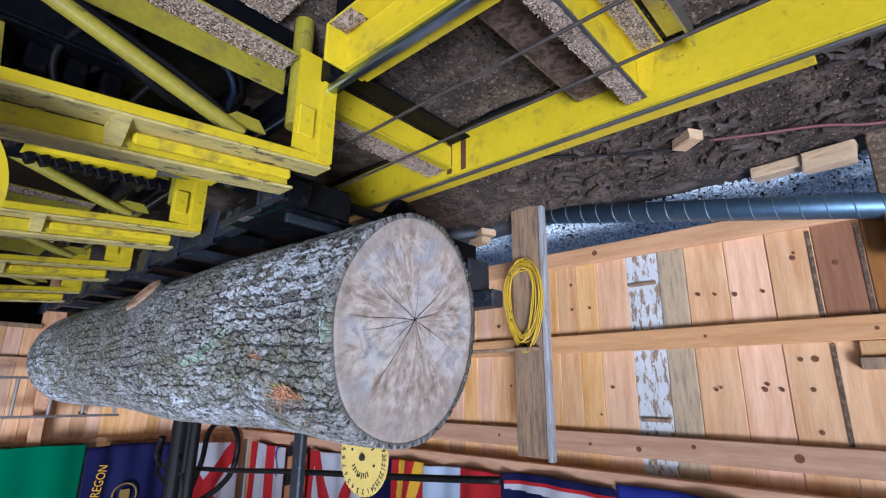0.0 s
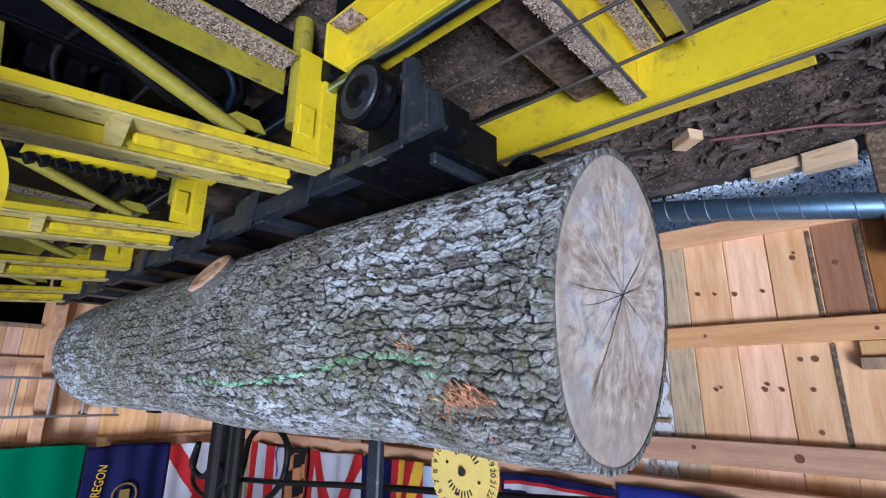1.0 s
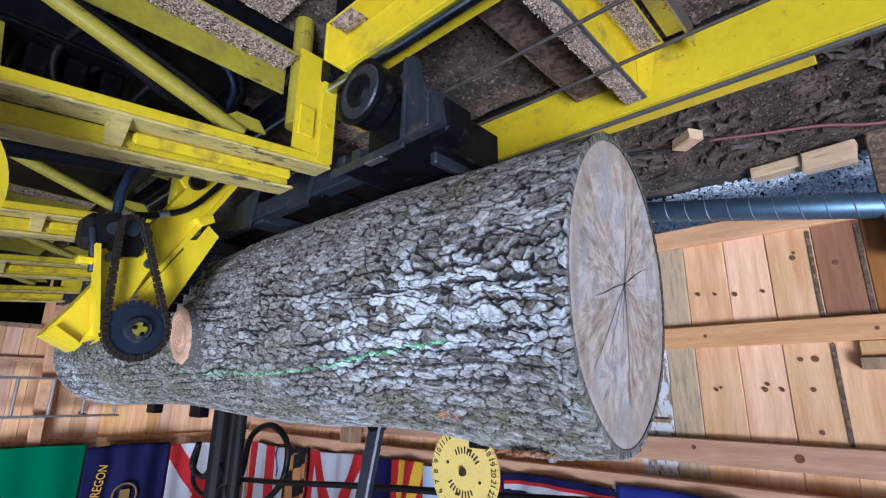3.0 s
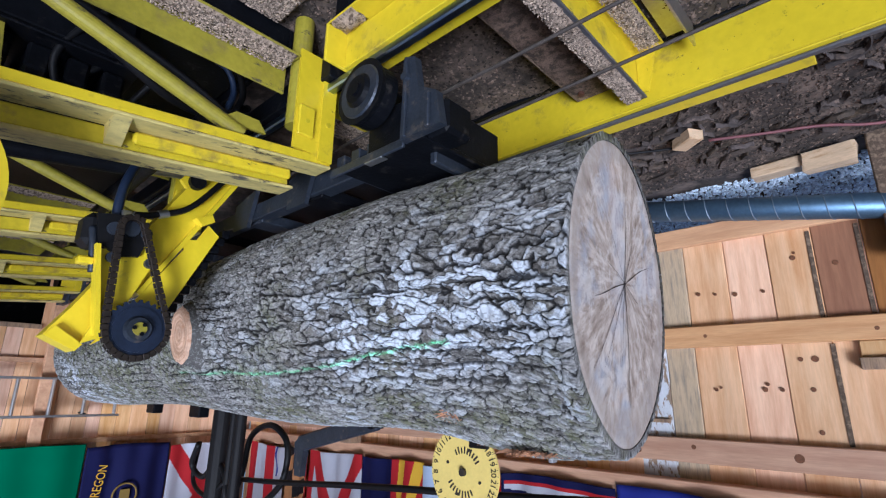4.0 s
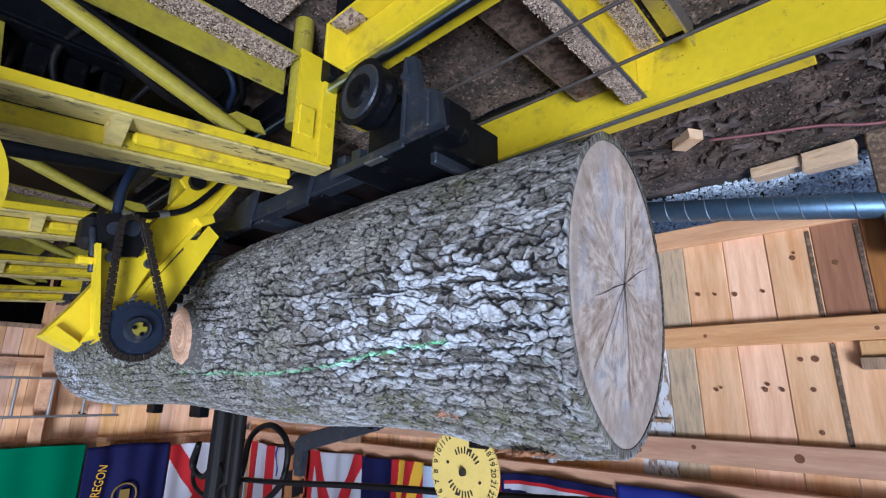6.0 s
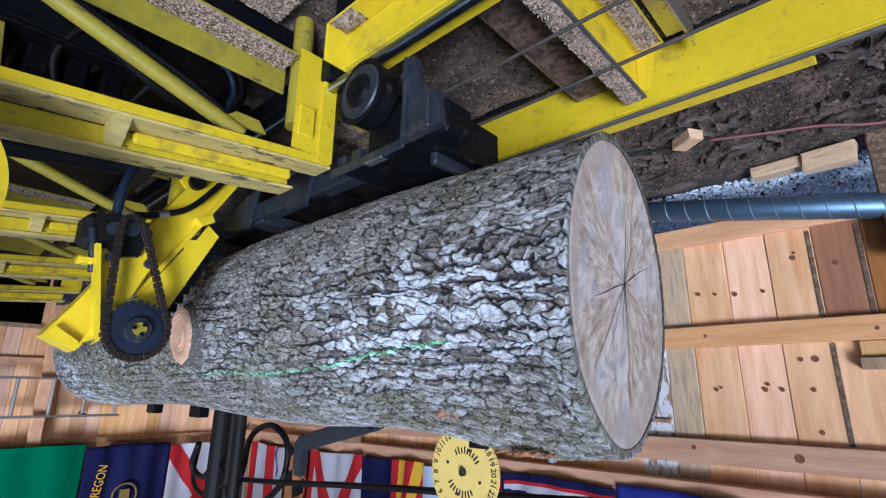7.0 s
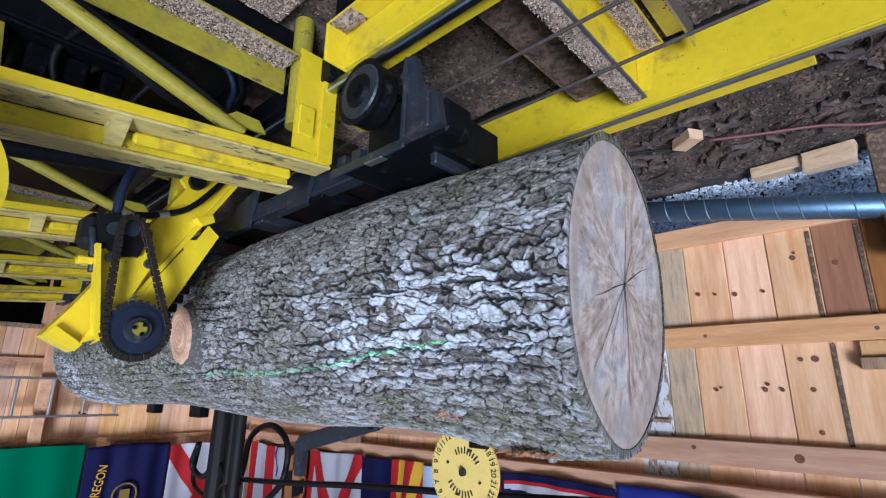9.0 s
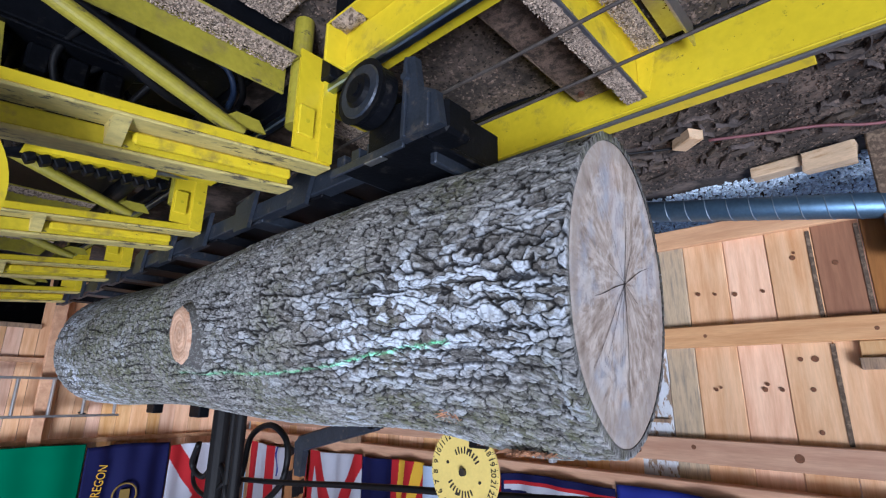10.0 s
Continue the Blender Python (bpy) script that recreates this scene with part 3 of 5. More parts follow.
def build_track():
    far = thing("track_beam", "yellow painted steel track beam with dark rail", "rail", group="track beams")
    part("web", box((-2.5, 1.93, 0.0), (5.5, 1.945, 0.24)), BRIGHT, far)
    part("base_flange", box((-2.5, 1.90, -0.03), (5.5, 2.05, 0.0)), STEEL, far, "dark grimy foot flange")
    part("top_flange", box((-2.5, 1.925, 0.24), (5.5, 1.978, 0.25)), BRIGHT, far)
    part("flange_lip", box((0.06, 1.978, 0.24), (5.5, 2.06, 0.25)), BRIGHT, far)
    part("rail", box((-2.5, 1.945, 0.25), (5.5, 1.972, 0.264)), DOGGREY, far, "dark steel rail")
    for x in (1.70, 1.60):
        part("rust_stain", box((x, 1.9265, 0.03), (x + 0.035, 1.93, 0.235), bevel=0.001), RUST, far, "red-brown rust streak")
    near = thing("track_beam", "yellow painted steel track beam with polished rail", "rail", group="track beams")
    part("web", box((-2.5, 0.945, 0.10), (1.37, 0.955, 0.24)), BRIGHT, near)
    part("top_flange", box((-2.5, 0.94, 0.24), (1.37, 1.055, 0.25)), BRIGHT, near)
    part("base_flange", box((-2.5, 0.86, 0.09), (1.37, 1.03, 0.099)), BRIGHT, near)
    for x in (-2.2, -1.2, -0.2, 0.8, 1.28):
        part("foot", box((x, 0.88, -0.06), (x + 0.08, 1.01, 0.09)), STEEL, near, "dark steel foot")
    part("end_plate", box((1.37, 0.86, 0.09), (1.385, 1.04, 0.25)), BRIGHT, near)
    part("rail", box((-2.5, 0.955, 0.25), (5.8, 0.99, 0.285), bevel=0.006), POLISHED, near, "bright worn steel rail")
    heap((1.24, 0.863, 0.099), (1.368, 0.943, 0.099), 0.03, 2, near)
    part("rail_bed", box((1.44, 0.93, 0.15), (5.8, 1.03, 0.248)), STEEL, near, "dark steel bed beam")
    # cross beam beside the carriage stop
    t = thing("cross_beam", "yellow steel cross beam with sawdust on top", "beam", group="cross beams")
    part("web", plate([(1.06, 0.08), (1.92, 0.08), (1.92, 0.2), (1.06, 0.2)], 0.012, "x", 1.70), BRIGHT, t)
    part("top_flange", box((1.69, 1.06, 0.2), (1.86, 1.92, 0.212)), YELLOW, t)
    heap((1.74, 1.07, 0.212), (1.855, 1.915, 0.212), 0.022, 5, t)
    part("angle", box((1.56, 1.06, 0.055), (1.70, 1.92, 0.068)), STEEL, t, "dark grimy lower flange")
    t = thing("cross_beam", "yellow steel cross beam heaped with sawdust", "beam", group="cross beams")
    part("top_flange", box((0.615, 1.06, 0.208), (0.70, 1.925, 0.218)), DOGGREY, t, "dusty grey worn flange")
    part("web", box((0.640, 1.06, 0.03), (0.652, 1.925, 0.206)), BRIGHT, t)
    part("lower_flange", box((0.515, 1.06, 0.018), (0.70, 1.90, 0.029)), BRIGHT, t)
    part("gusset", plate([(0.56, 0.03), (0.638, 0.03), (0.638, 0.20), (0.60, 0.20)], 0.012, "y", 1.90), BRIGHT, t)
    heap((0.63, 1.07, 0.218), (0.698, 1.92, 0.218), 0.022, 8, t)
    heap((0.52, 1.07, 0.029), (0.60, 1.86, 0.029), 0.03, 9, t)
    bar = part("angle_bar", plate([(0.40, 0.0), (0.50, 0.0), (0.50, 0.008), (0.409, 0.008), (0.409, 0.10), (0.40, 0.10)], 0.82, "y", 1.06), ALU)
    tagged(bar, "grey galvanised angle bar across the track", "bar")
    tie = thing("tie", "dark brown timber tie covered in sawdust", "tie")
    part("timber", box((0.74, 1.06, -0.03), (0.93, 1.925, 0.12), bevel=0.012), TIMBER, tie)
    part("spike", rod((0.8, 1.12, 0.12), (0.8, 1.12, 0.135), 0.014, n=8), RUST, tie)
    part("spike", rod((0.87, 1.85, 0.12), (0.87, 1.85, 0.135), 0.014, n=8), RUST, tie)
    dust = heap((0.75, 1.08, 0.119), (0.92, 1.9, 0.119), 0.007, 4, tie)
    dust.data.materials[0] = DARKDUST
    for y, z in ((1.24, 0.3), (1.52, 0.3)):
        rope = part("wire_rope", tube([(-2.5, y - 0.05, z), (0.5, y, z), (1.4, y + 0.02, z - 0.01), (2.9, y + 0.05, z)], 0.007), ROPE, smooth=True)
        tagged(rope, "taut greasy steel carriage rope", "rope", group="carriage ropes")


build_track()
pile = heap((1.42, 0.56, -0.01), (1.62, 0.80, -0.01), 0.03, 14)
pile.name = "sawdust_heap"
tagged(pile, "heap of pale sawdust under the log deck", "sawdust", kind="stuff")


# ---- log deck arms ----
def build_arm(x0):
    arm = thing("log_deck_frame", "worn yellow steel log deck frame on a leg", "deck frame", pose(x0, 1.0, 0.55), "log deck frames")
    tilt = pose(0, 0, 0, math.degrees(math.atan(-0.108)))
    part("lower_channel", box((0, -2.4, 0), (0.012, 0, 0.035), m=tilt), BRIGHT, arm)
    part("lower_flange", box((-0.004, -2.4, 0.035), (0.10, 0, 0.046), m=tilt), WORN, arm, "worn dusty yellow flange")
    part("upper_channel", box((0.10, -2.4, 0.046), (0.115, -0.12, 0.105), m=tilt), YELLOW, arm)
    part("wear_strip", box((0.072, -0.64, 0.05), (0.10, -0.12, 0.088), bevel=0.012, m=tilt), BRIGHT, arm)
    part("upper_flange", box((0.095, -2.4, 0.105), (0.19, -0.10, 0.117), m=tilt), WORN, arm, "scuffed pale yellow top flange")
    part("gusset", plate([(0.005, 0.0), (0.098, 0.0), (0.098, 0.056)], 0.045, "y", -0.71, None), WORN, arm).matrix_basis = tilt @ pose(0, 0, 0.046)
    part("leg", plate([(0.0, 0.0), (0.0, -0.16), (0.012, -0.16), (0.012, -0.062), (0.07, -0.05), (0.07, -0.038), (0.012, -0.05)], 0.41, "z", -0.40), BRIGHT, arm)
    part("end_cap", plate([(-0.06, -0.40), (0.0, -0.43), (0.0, 0.03), (-0.06, 0.03)], 0.01, "x", -0.012), BRIGHT, arm)
    part("weld_pad", box((-0.018, -0.155, -0.16), (-0.001, -0.09, -0.04)), BRIGHT, arm)
    # the lower members take the darker, duller yellow
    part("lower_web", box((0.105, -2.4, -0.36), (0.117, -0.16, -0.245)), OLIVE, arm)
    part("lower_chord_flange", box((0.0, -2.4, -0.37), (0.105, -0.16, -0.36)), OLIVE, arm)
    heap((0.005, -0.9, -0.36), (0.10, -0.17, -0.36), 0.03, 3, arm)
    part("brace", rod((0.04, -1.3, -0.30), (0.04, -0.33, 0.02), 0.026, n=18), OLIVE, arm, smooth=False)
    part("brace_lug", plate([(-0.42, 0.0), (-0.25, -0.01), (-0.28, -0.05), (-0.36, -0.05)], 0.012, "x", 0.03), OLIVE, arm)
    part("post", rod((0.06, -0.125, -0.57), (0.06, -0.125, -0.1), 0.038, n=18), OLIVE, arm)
    for y, z in ((-0.03, -0.12), (-0.03, -0.3), (-0.12, -0.1)):
        part("bolt", rod((-0.02, y, z), (0.0, y, z), 0.009, n=6), YELLOW, arm)
    return arm


arms = [build_arm(1.5)]
for k, x in enumerate((2.72, 3.95, 5.3)):
    arms.append(copy_thing(arms[0], pose(x, 1.03 + 0.03 * k, 0.55)))
tie_bar = part("deck_spreader", box((1.7, -0.62, 0.60), (5.6, -0.55, 0.68)), OLIVE)
tagged(tie_bar, "yellow-green steel spreader joining the deck arms", "beam")


for lo, hi, z, cnt in (((1.505, 0.12), (1.60, 0.82), 0.215, 900), ((0.635, 1.08), (0.695, 1.9), 0.234, 700), ((0.525, 1.08), (0.60, 1.85), 0.05, 700), ((1.75, 1.08), (1.85, 1.9), 0.232, 700), ((1.44, 0.58), (1.60, 0.78), 0.02, 500)):
    lumps("shavings", SHAVINGS, lo, hi, lambda x, y, z=z: z, cnt * 3, 0.0042, cnt + int(lo[0] * 100), "curled pale shavings lying on a steel flange", category="shavings", flat=0.3)


# ---- machinery in the dark under the deck ----
def build_under_deck():
    # tank body is guessed, to fill the dark space under the deck
    tank = thing("hydraulic_unit", "black oily hydraulic tank with valves under the deck", "hydraulic unit")
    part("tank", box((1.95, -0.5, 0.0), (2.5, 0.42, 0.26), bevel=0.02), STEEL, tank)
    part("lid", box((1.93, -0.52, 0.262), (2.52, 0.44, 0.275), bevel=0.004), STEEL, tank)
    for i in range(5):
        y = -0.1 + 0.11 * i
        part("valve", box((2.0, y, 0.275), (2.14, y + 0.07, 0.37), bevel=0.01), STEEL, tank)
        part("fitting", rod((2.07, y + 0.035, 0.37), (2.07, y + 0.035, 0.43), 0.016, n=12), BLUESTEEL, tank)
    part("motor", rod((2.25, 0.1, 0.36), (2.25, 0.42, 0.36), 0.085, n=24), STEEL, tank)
    rng = random.Random(9)
    for i in range(9):
        a = Vector((2.07, -0.06 + 0.11 * (i % 5), 0.42))
        b = Vector((rng.uniform(1.75, 2.6), rng.uniform(0.3, 0.95), rng.uniform(0.05, 0.4)))
        mid = (a + b) / 2 + Vector((rng.uniform(-0.15, 0.1), rng.uniform(-0.1, 0.1), rng.uniform(0.05, 0.2)))
        part("hose", tube([a, a + Vector((0, 0.02, 0.08)), mid, b], 0.013, n=8), RUBBER, tank, "black rubber hydraulic hose", smooth=True)
    part("bracket", plate([(-0.02, 0.275), (0.05, 0.275), (0.07, 0.44), (0.02, 0.46)], 0.05, "x", 1.96), OLIVE, tank, "rusty yellow bracket")
    # near-black floor sheet added to carry the deck's shade
    pan = thing("drip_pan", "added near-black sheet standing in for shade under the deck", "pan")
    part("dark_sheet", box((1.66, -1.2, -0.02), (6.4, 0.86, 0.03), bevel=0.01), STEEL, pan)
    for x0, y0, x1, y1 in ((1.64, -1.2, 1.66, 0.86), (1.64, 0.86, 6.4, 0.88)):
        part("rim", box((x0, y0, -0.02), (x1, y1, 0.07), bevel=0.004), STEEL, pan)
    h = part("hose", tube([(1.95, 0.80, -0.31), (1.92, 0.82, -0.16), (1.90, 0.78, 0.05), (1.90, 0.81, 0.19), (1.90, 0.79, 0.29)], 0.014), RUBBER, smooth=True)
    tagged(h, "black rubber hydraulic hose beside the deck leg", "hose")
    h = part("hose", tube([(1.82, 0.65, 0.15), (1.80, 0.70, 0.19), (1.80, 0.73, 0.27), (1.80, 0.70, 0.39)], 0.012), BLUEHOSE, smooth=True)
    tagged(h, "dark blue hydraulic hose under the deck", "hose")
    for pts, r in (([(1.75, 0.30, 0.33), (1.80, 0.52, 0.40), (1.86, 0.72, 0.36), (1.95, 0.86, 0.22)], 0.016),
                   ([(1.72, 0.05, 0.20), (1.76, 0.35, 0.26), (1.78, 0.60, 0.33), (1.80, 0.80, 0.42)], 0.013),
                   ([(2.05, -0.30, 0.30), (2.00, 0.0, 0.48), (2.02, 0.30, 0.45), (2.1, 0.55, 0.30)], 0.016)):
        h = part("hose", tube(pts, r, n=10), RUBBER, smooth=True)
        tagged(h, "black rubber hydraulic hose looped under the deck", "hose", group="hydraulic hoses")
    cyl = thing("hydraulic_cylinder", "dark hydraulic cylinder lying under the deck arms", "hydraulic cylinder")
    part("barrel", rod((2.5, 0.05, 0.5), (2.5, 0.6, 0.42), 0.04, n=20), STEEL, cyl, smooth=False)
    part("piston_rod", rod((2.5, 0.6, 0.42), (2.5, 0.85, 0.385), 0.018, n=16), ALU, cyl)
    cross = part("shaft", rod((1.75, 0.62, 0.46), (5.5, 0.7, 0.46), 0.03, n=18), STEEL)
    tagged(cross, "dark round steel shaft through the deck frames", "shaft")


build_under_deck()

# ---- log ----
LOG_LEN, FACE_TILT = 4.1, (-0.04, 0.096)
PITH = Vector((0.0, -0.02))
def smooth_noise(x, y, seed):
    """Periodic-free value noise on arrays."""
    rs = np.random.RandomState(seed)
    t = rs.rand(256, 256)
    xi, yi = np.floor(x).astype(int), np.floor(y).astype(int)
    fx, fy = x - xi, y - yi
    fx, fy = fx * fx * (3 - 2 * fx), fy * fy * (3 - 2 * fy)
    def g(a, b):
        return t[a % 256, b % 256]
    return (g(xi, yi) * (1 - fx) + g(xi + 1, yi) * fx) * (1 - fy) + (g(xi, yi + 1) * (1 - fx) + g(xi + 1, yi + 1) * fx) * fy


def plates_noise(x, th, nx, nt, seed):
    """Cracked plates: distance to the plate's edge and a random value for each plate; it closes round the trunk."""
    rs = np.random.RandomState(seed)
    jx, jt, val = rs.rand(256, nt), rs.rand(256, nt), rs.rand(256, nt)
    u, v = x * nx, th / (2 * math.pi) * nt
    iu, iv = np.floor(u).astype(int), np.floor(v).astype(int)
    f1, f2, tint = np.full(u.shape, 9.0), np.full(u.shape, 9.0), np.zeros(u.shape)
    for a in (-1, 0, 1):
        for b in (-1, 0, 1):
            cu, cv = iu + a, iv + b
            px = cu + 0.1 + 0.8 * jx[cu % 256, cv % nt] + 0.5 * (cv % 2)
            pv = cv + 0.1 + 0.8 * jt[cu % 256, cv % nt]
            d = np.hypot(u + 0.0 - px, v - pv)
            near = d < f1
            f2 = np.where(near, f1, np.minimum(f2, d))
            tint = np.where(near, val[cu % 256, cv % nt], tint)
            f1 = np.where(near, d, f1)
    return f2 - f1, tint


def ridge_noise(x, th, nt, nx, seed):
    """Bark ridges along the trunk, each broken into blocks: nearness to furrow and to cross crack, and each block's value."""
    rs = np.random.RandomState(seed)
    off, val, dep = rs.rand(nt), rs.rand(nt, 512), rs.rand(nt, 512)
    jit = rs.rand(nt, 512) * 0.7
    v = th / (2 * math.pi) * nt
    row = np.floor(v).astype(int) % nt
    fv = v - np.floor(v)
    u = x * nx + off[row] * 7 + 9
    iu = np.floor(u).astype(int)
    lo = iu + jit[row, iu % 512]
    cell = np.where(u < lo, iu - 1, iu)
    a, c = cell + jit[row, cell % 512], cell + 1 + jit[row, (cell + 1) % 512]
    cross = np.where(u - a < c - u, (u - a) + 0.12 * dep[row, cell % 512] ** 3, (c - u) + 0.12 * dep[row, (cell + 1) % 512] ** 3)
    return np.minimum(fv, 1 - fv), cross, val[row, cell % 512]


def log_radius(s, th):
    k = np.clip(s / LOG_LEN, 0, 1)
    r = (0.447 - 0.037 * np.cos(2 * th)) * (1 - k) + 0.405 * k
    r += 0.05 * np.exp(-((s - 0.32) / 0.34) ** 2) * np.exp(-(np.angle(np.exp(1j * (th - radians(134)))) / 0.4) ** 2)
    r += 0.03 * np.exp(-((s - 1.95) / 0.25) ** 2) * np.exp(-(np.angle(np.exp(1j * (th - radians(218)))) / 0.5) ** 2)
    r += 0.012 * np.sin(2.1 * s + 2 * th) * k + 0.01 * np.sin(3.3 * s + th)
    r += 0.022 * np.exp(-(s / 0.09) ** 2) * np.exp(-(np.angle(np.exp(1j * (th - radians(186)))) / 0.5) ** 2)
    under = np.exp(-(np.angle(np.exp(1j * (th - radians(295)))) / 0.75) ** 2)
    r += under * (0.02 * np.exp(-((s - 1.6) / 0.3) ** 2) - 0.06 * np.exp(-((s - 2.75) / 0.55) ** 2))
    return r


def build_log():
    lg = thing("log", "large hardwood log with furrowed grey lichened bark", "log")
    theta = np.concatenate([np.linspace(radians(92), radians(292), 860, endpoint=False), np.linspace(radians(292), radians(452), 150, endpoint=False)])
    nt = len(theta)
    s = [0.0]
    while s[-1] < LOG_LEN:
        s.append(s[-1] + 0.0034 + 0.0022 * s[-1])
    s[-1] = LOG_LEN
    S, TH = np.meshgrid(np.array(s), theta, indexing="ij")
    ca, sa = np.cos(TH), np.sin(TH)
    rough = smooth_noise(S * 60, ca * 30 + 60, 14) - 0.5 + 0.6 * (smooth_noise(S * 130, sa * 62 + 90, 15) - 0.5)
    wt = TH + 0.09 * (smooth_noise(S * 3, ca * 5 + 9, 3) - 0.5) + 0.05 * (smooth_noise(S * 9, sa * 11 + 20, 4) - 0.5) + 0.03 * (smooth_noise(S * 24, ca * 19 + 33, 5) - 0.5) + 0.026 * rough
    wx = S + 0.04 * (smooth_noise(S * 10, sa * 16 + 12, 2) - 0.5) + 0.03 * (smooth_noise(S * 26, ca * 34 + 50, 21) - 0.5) + 0.012 * rough
    e1, tint1 = plates_noise(wx, wt, 15, 100, 11)
    e2, tint2 = plates_noise(wx + 0.3, wt + 0.04, 40, 170, 12)
    er, _, _ = ridge_noise(wx, wt + 0.5, 46, 6, 31)
    ragged = smooth_noise(S * 70, ca * 34 + 40, 6) * 0.5 + smooth_noise(S * 150, sa * 70 + 90, 7) * 0.5
    open_up = smooth_noise(S * 7, ca * 12 + 30, 17)
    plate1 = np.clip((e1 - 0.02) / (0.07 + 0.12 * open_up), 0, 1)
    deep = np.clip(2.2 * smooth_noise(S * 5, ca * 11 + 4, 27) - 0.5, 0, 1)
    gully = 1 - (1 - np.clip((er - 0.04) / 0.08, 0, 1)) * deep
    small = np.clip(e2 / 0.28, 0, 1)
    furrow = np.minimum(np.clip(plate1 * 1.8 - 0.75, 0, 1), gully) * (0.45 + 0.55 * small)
    height = 0.018 + 0.008 * plate1 + 0.009 * gully + 0.002 * small + 0.003 * (tint1 - 0.5) * plate1 + 0.0015 * (tint2 - 0.5) + 0.005 * (ragged - 0.5)
    fade = np.clip((S - 1.4) / 1.2, 0, 1)
    R = log_radius(S, TH) - 0.022 + height * (1 - 0.35 * fade) + 0.01 * (smooth_noise(S * 3, np.cos(TH) * 3 + 5, 8) - 0.5)
    A, B = R * np.cos(TH), R * np.sin(TH)
    X = S + (FACE_TILT[0] * A + FACE_TILT[1] * B) * np.clip(1 - S / 0.6, 0, 1)
    ns = len(s)
    verts = np.stack([X, A, B], -1).reshape(-1, 3).tolist()
    idx = np.arange(ns * nt).reshape(ns, nt)
    q = np.stack([idx[:-1], np.roll(idx[:-1], -1, 1), np.roll(idx[1:], -1, 1), idx[1:]], -1).reshape(-1, 4).tolist()
    # the bark's cut rim turns in to the wood
    for ring, inset in ((0, 0.974), (ns - 1, 0.974)):
        base = len(verts)
        for j in range(nt):
            a, b = log_radius(np.array(s[ring]), theta[j]) * inset * np.array([math.cos(theta[j]), math.sin(theta[j])])
            x = s[ring] + ((FACE_TILT[0] * a + FACE_TILT[1] * b) if ring == 0 else 0)
            verts.append((x, float(a), float(b)))
        for j in range(nt):
            f = [int(idx[ring, j]), int(idx[ring, (j + 1) % nt]), base + (j + 1) % nt, base + j]
            q.append(f if ring else f[::-1])
    me = bpy.data.meshes.new("bark")
    me.from_pydata(verts, [], q)
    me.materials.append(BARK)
    me.polygons.foreach_set("use_smooth", [True] * len(me.polygons))
    n = len(verts)
    plate_tint = np.concatenate([tint1.ravel() * 0.55 + tint2.ravel() * 0.45, np.full(n - ns * nt, 0.3)])
    turn = np.angle(np.exp(1j * (TH - radians(208))))
    lichen = np.exp(-((S - 0.4) / 0.55) ** 2 - (turn / 0.5) ** 2) + 0.6 * np.exp(-((S - 1.2) / 0.7) ** 2 - ((turn + 1.4) / 0.35) ** 2) + 0.5 * np.exp(-((S - 3.8) / 0.4) ** 2)
    lichen = np.concatenate([lichen.ravel(), np.zeros(n - ns * nt)])
    mossy = np.concatenate([(np.exp(-((S - 2.9) / 0.9) ** 2) * (0.4 + 0.6 * np.cos(TH - radians(190)))).ravel(), np.zeros(n - ns * nt)])
    # strength of the furrow darkening, with a little on the cut rim
    bark_dark = np.concatenate([(1 - furrow).ravel(), np.full(n - ns * nt, 0.3)])
    for name, data in (("plate_tint", plate_tint), ("bark_shade", bark_dark), ("lichen", lichen), ("mossy", mossy)):
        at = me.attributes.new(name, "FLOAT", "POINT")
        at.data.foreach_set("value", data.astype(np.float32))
    ob = new("bark", me)
    ob.parent = lg
    # sawn ends
    for which, s0 in (("butt_face", 0.0), ("top_face", LOG_LEN)):
        bm = bmesh.new()
        rings = []
        for i in range(1, 41):
            f = i / 40
            ring = []
            for j in range(120):
                th = j * 2 * math.pi / 120
                r = float(log_radius(np.array(s0), np.array(th))) * (0.976 + 0.008 * noise.noise((math.cos(th) * 3, math.sin(th) * 3, s0))) * f
                a, b = r * math.cos(th), r * math.sin(th)
                x = s0 + ((FACE_TILT[0] * a + FACE_TILT[1] * b) if s0 == 0 else 0) + 0.0016 * noise.noise((a * 9, b * 50, 2))
                ring.append(bm.verts.new((x + (0.004 if s0 == 0 and f == 1 else 0), a, b)))
            rings.append(ring)
        mid = bm.verts.new((s0, 0, 0))
        for j in range(120):
            bm.faces.new((mid, rings[0][(j + 1) % 120], rings[0][j]) if s0 == 0 else (mid, rings[0][j], rings[0][(j + 1) % 120]))
        for a, b in zip(rings, rings[1:]):
            for j in range(120):
                f = (a[j], a[(j + 1) % 120], b[(j + 1) % 120], b[j])
                bm.faces.new(f if s0 == 0 else f[::-1])
        part(which, bm, ENDGRAIN, lg, "pale sawn end grain with radial cracks", smooth=True)
    # drying cracks from the pith
    rng = random.Random(12)
    for ang, ln, w in ((123, 0.37, 0.005), (-45, 0.23, 0.005), (22, 0.28, 0.0035), (209, 0.26, 0.003), (178, 0.36, 0.0025), (166, 0.30, 0.002), (-20, 0.16, 0.003), (240, 0.20, 0.002), (62, 0.14, 0.003), (270, 0.22, 0.002), (140, 0.25, 0.002)):
        bm = bmesh.new()
        left, right = [], []
        for i in range(13):
            f = i / 12
            a = radians(ang) + 0.03 * math.sin(f * 4 + ang)
            y, z = PITH.x + ln * f * math.cos(a), PITH.y + ln * f * math.sin(a)
            hw = w * 0.5 * (1 - f) ** 0.6 * rng.uniform(0.6, 1.2) + 0.0003
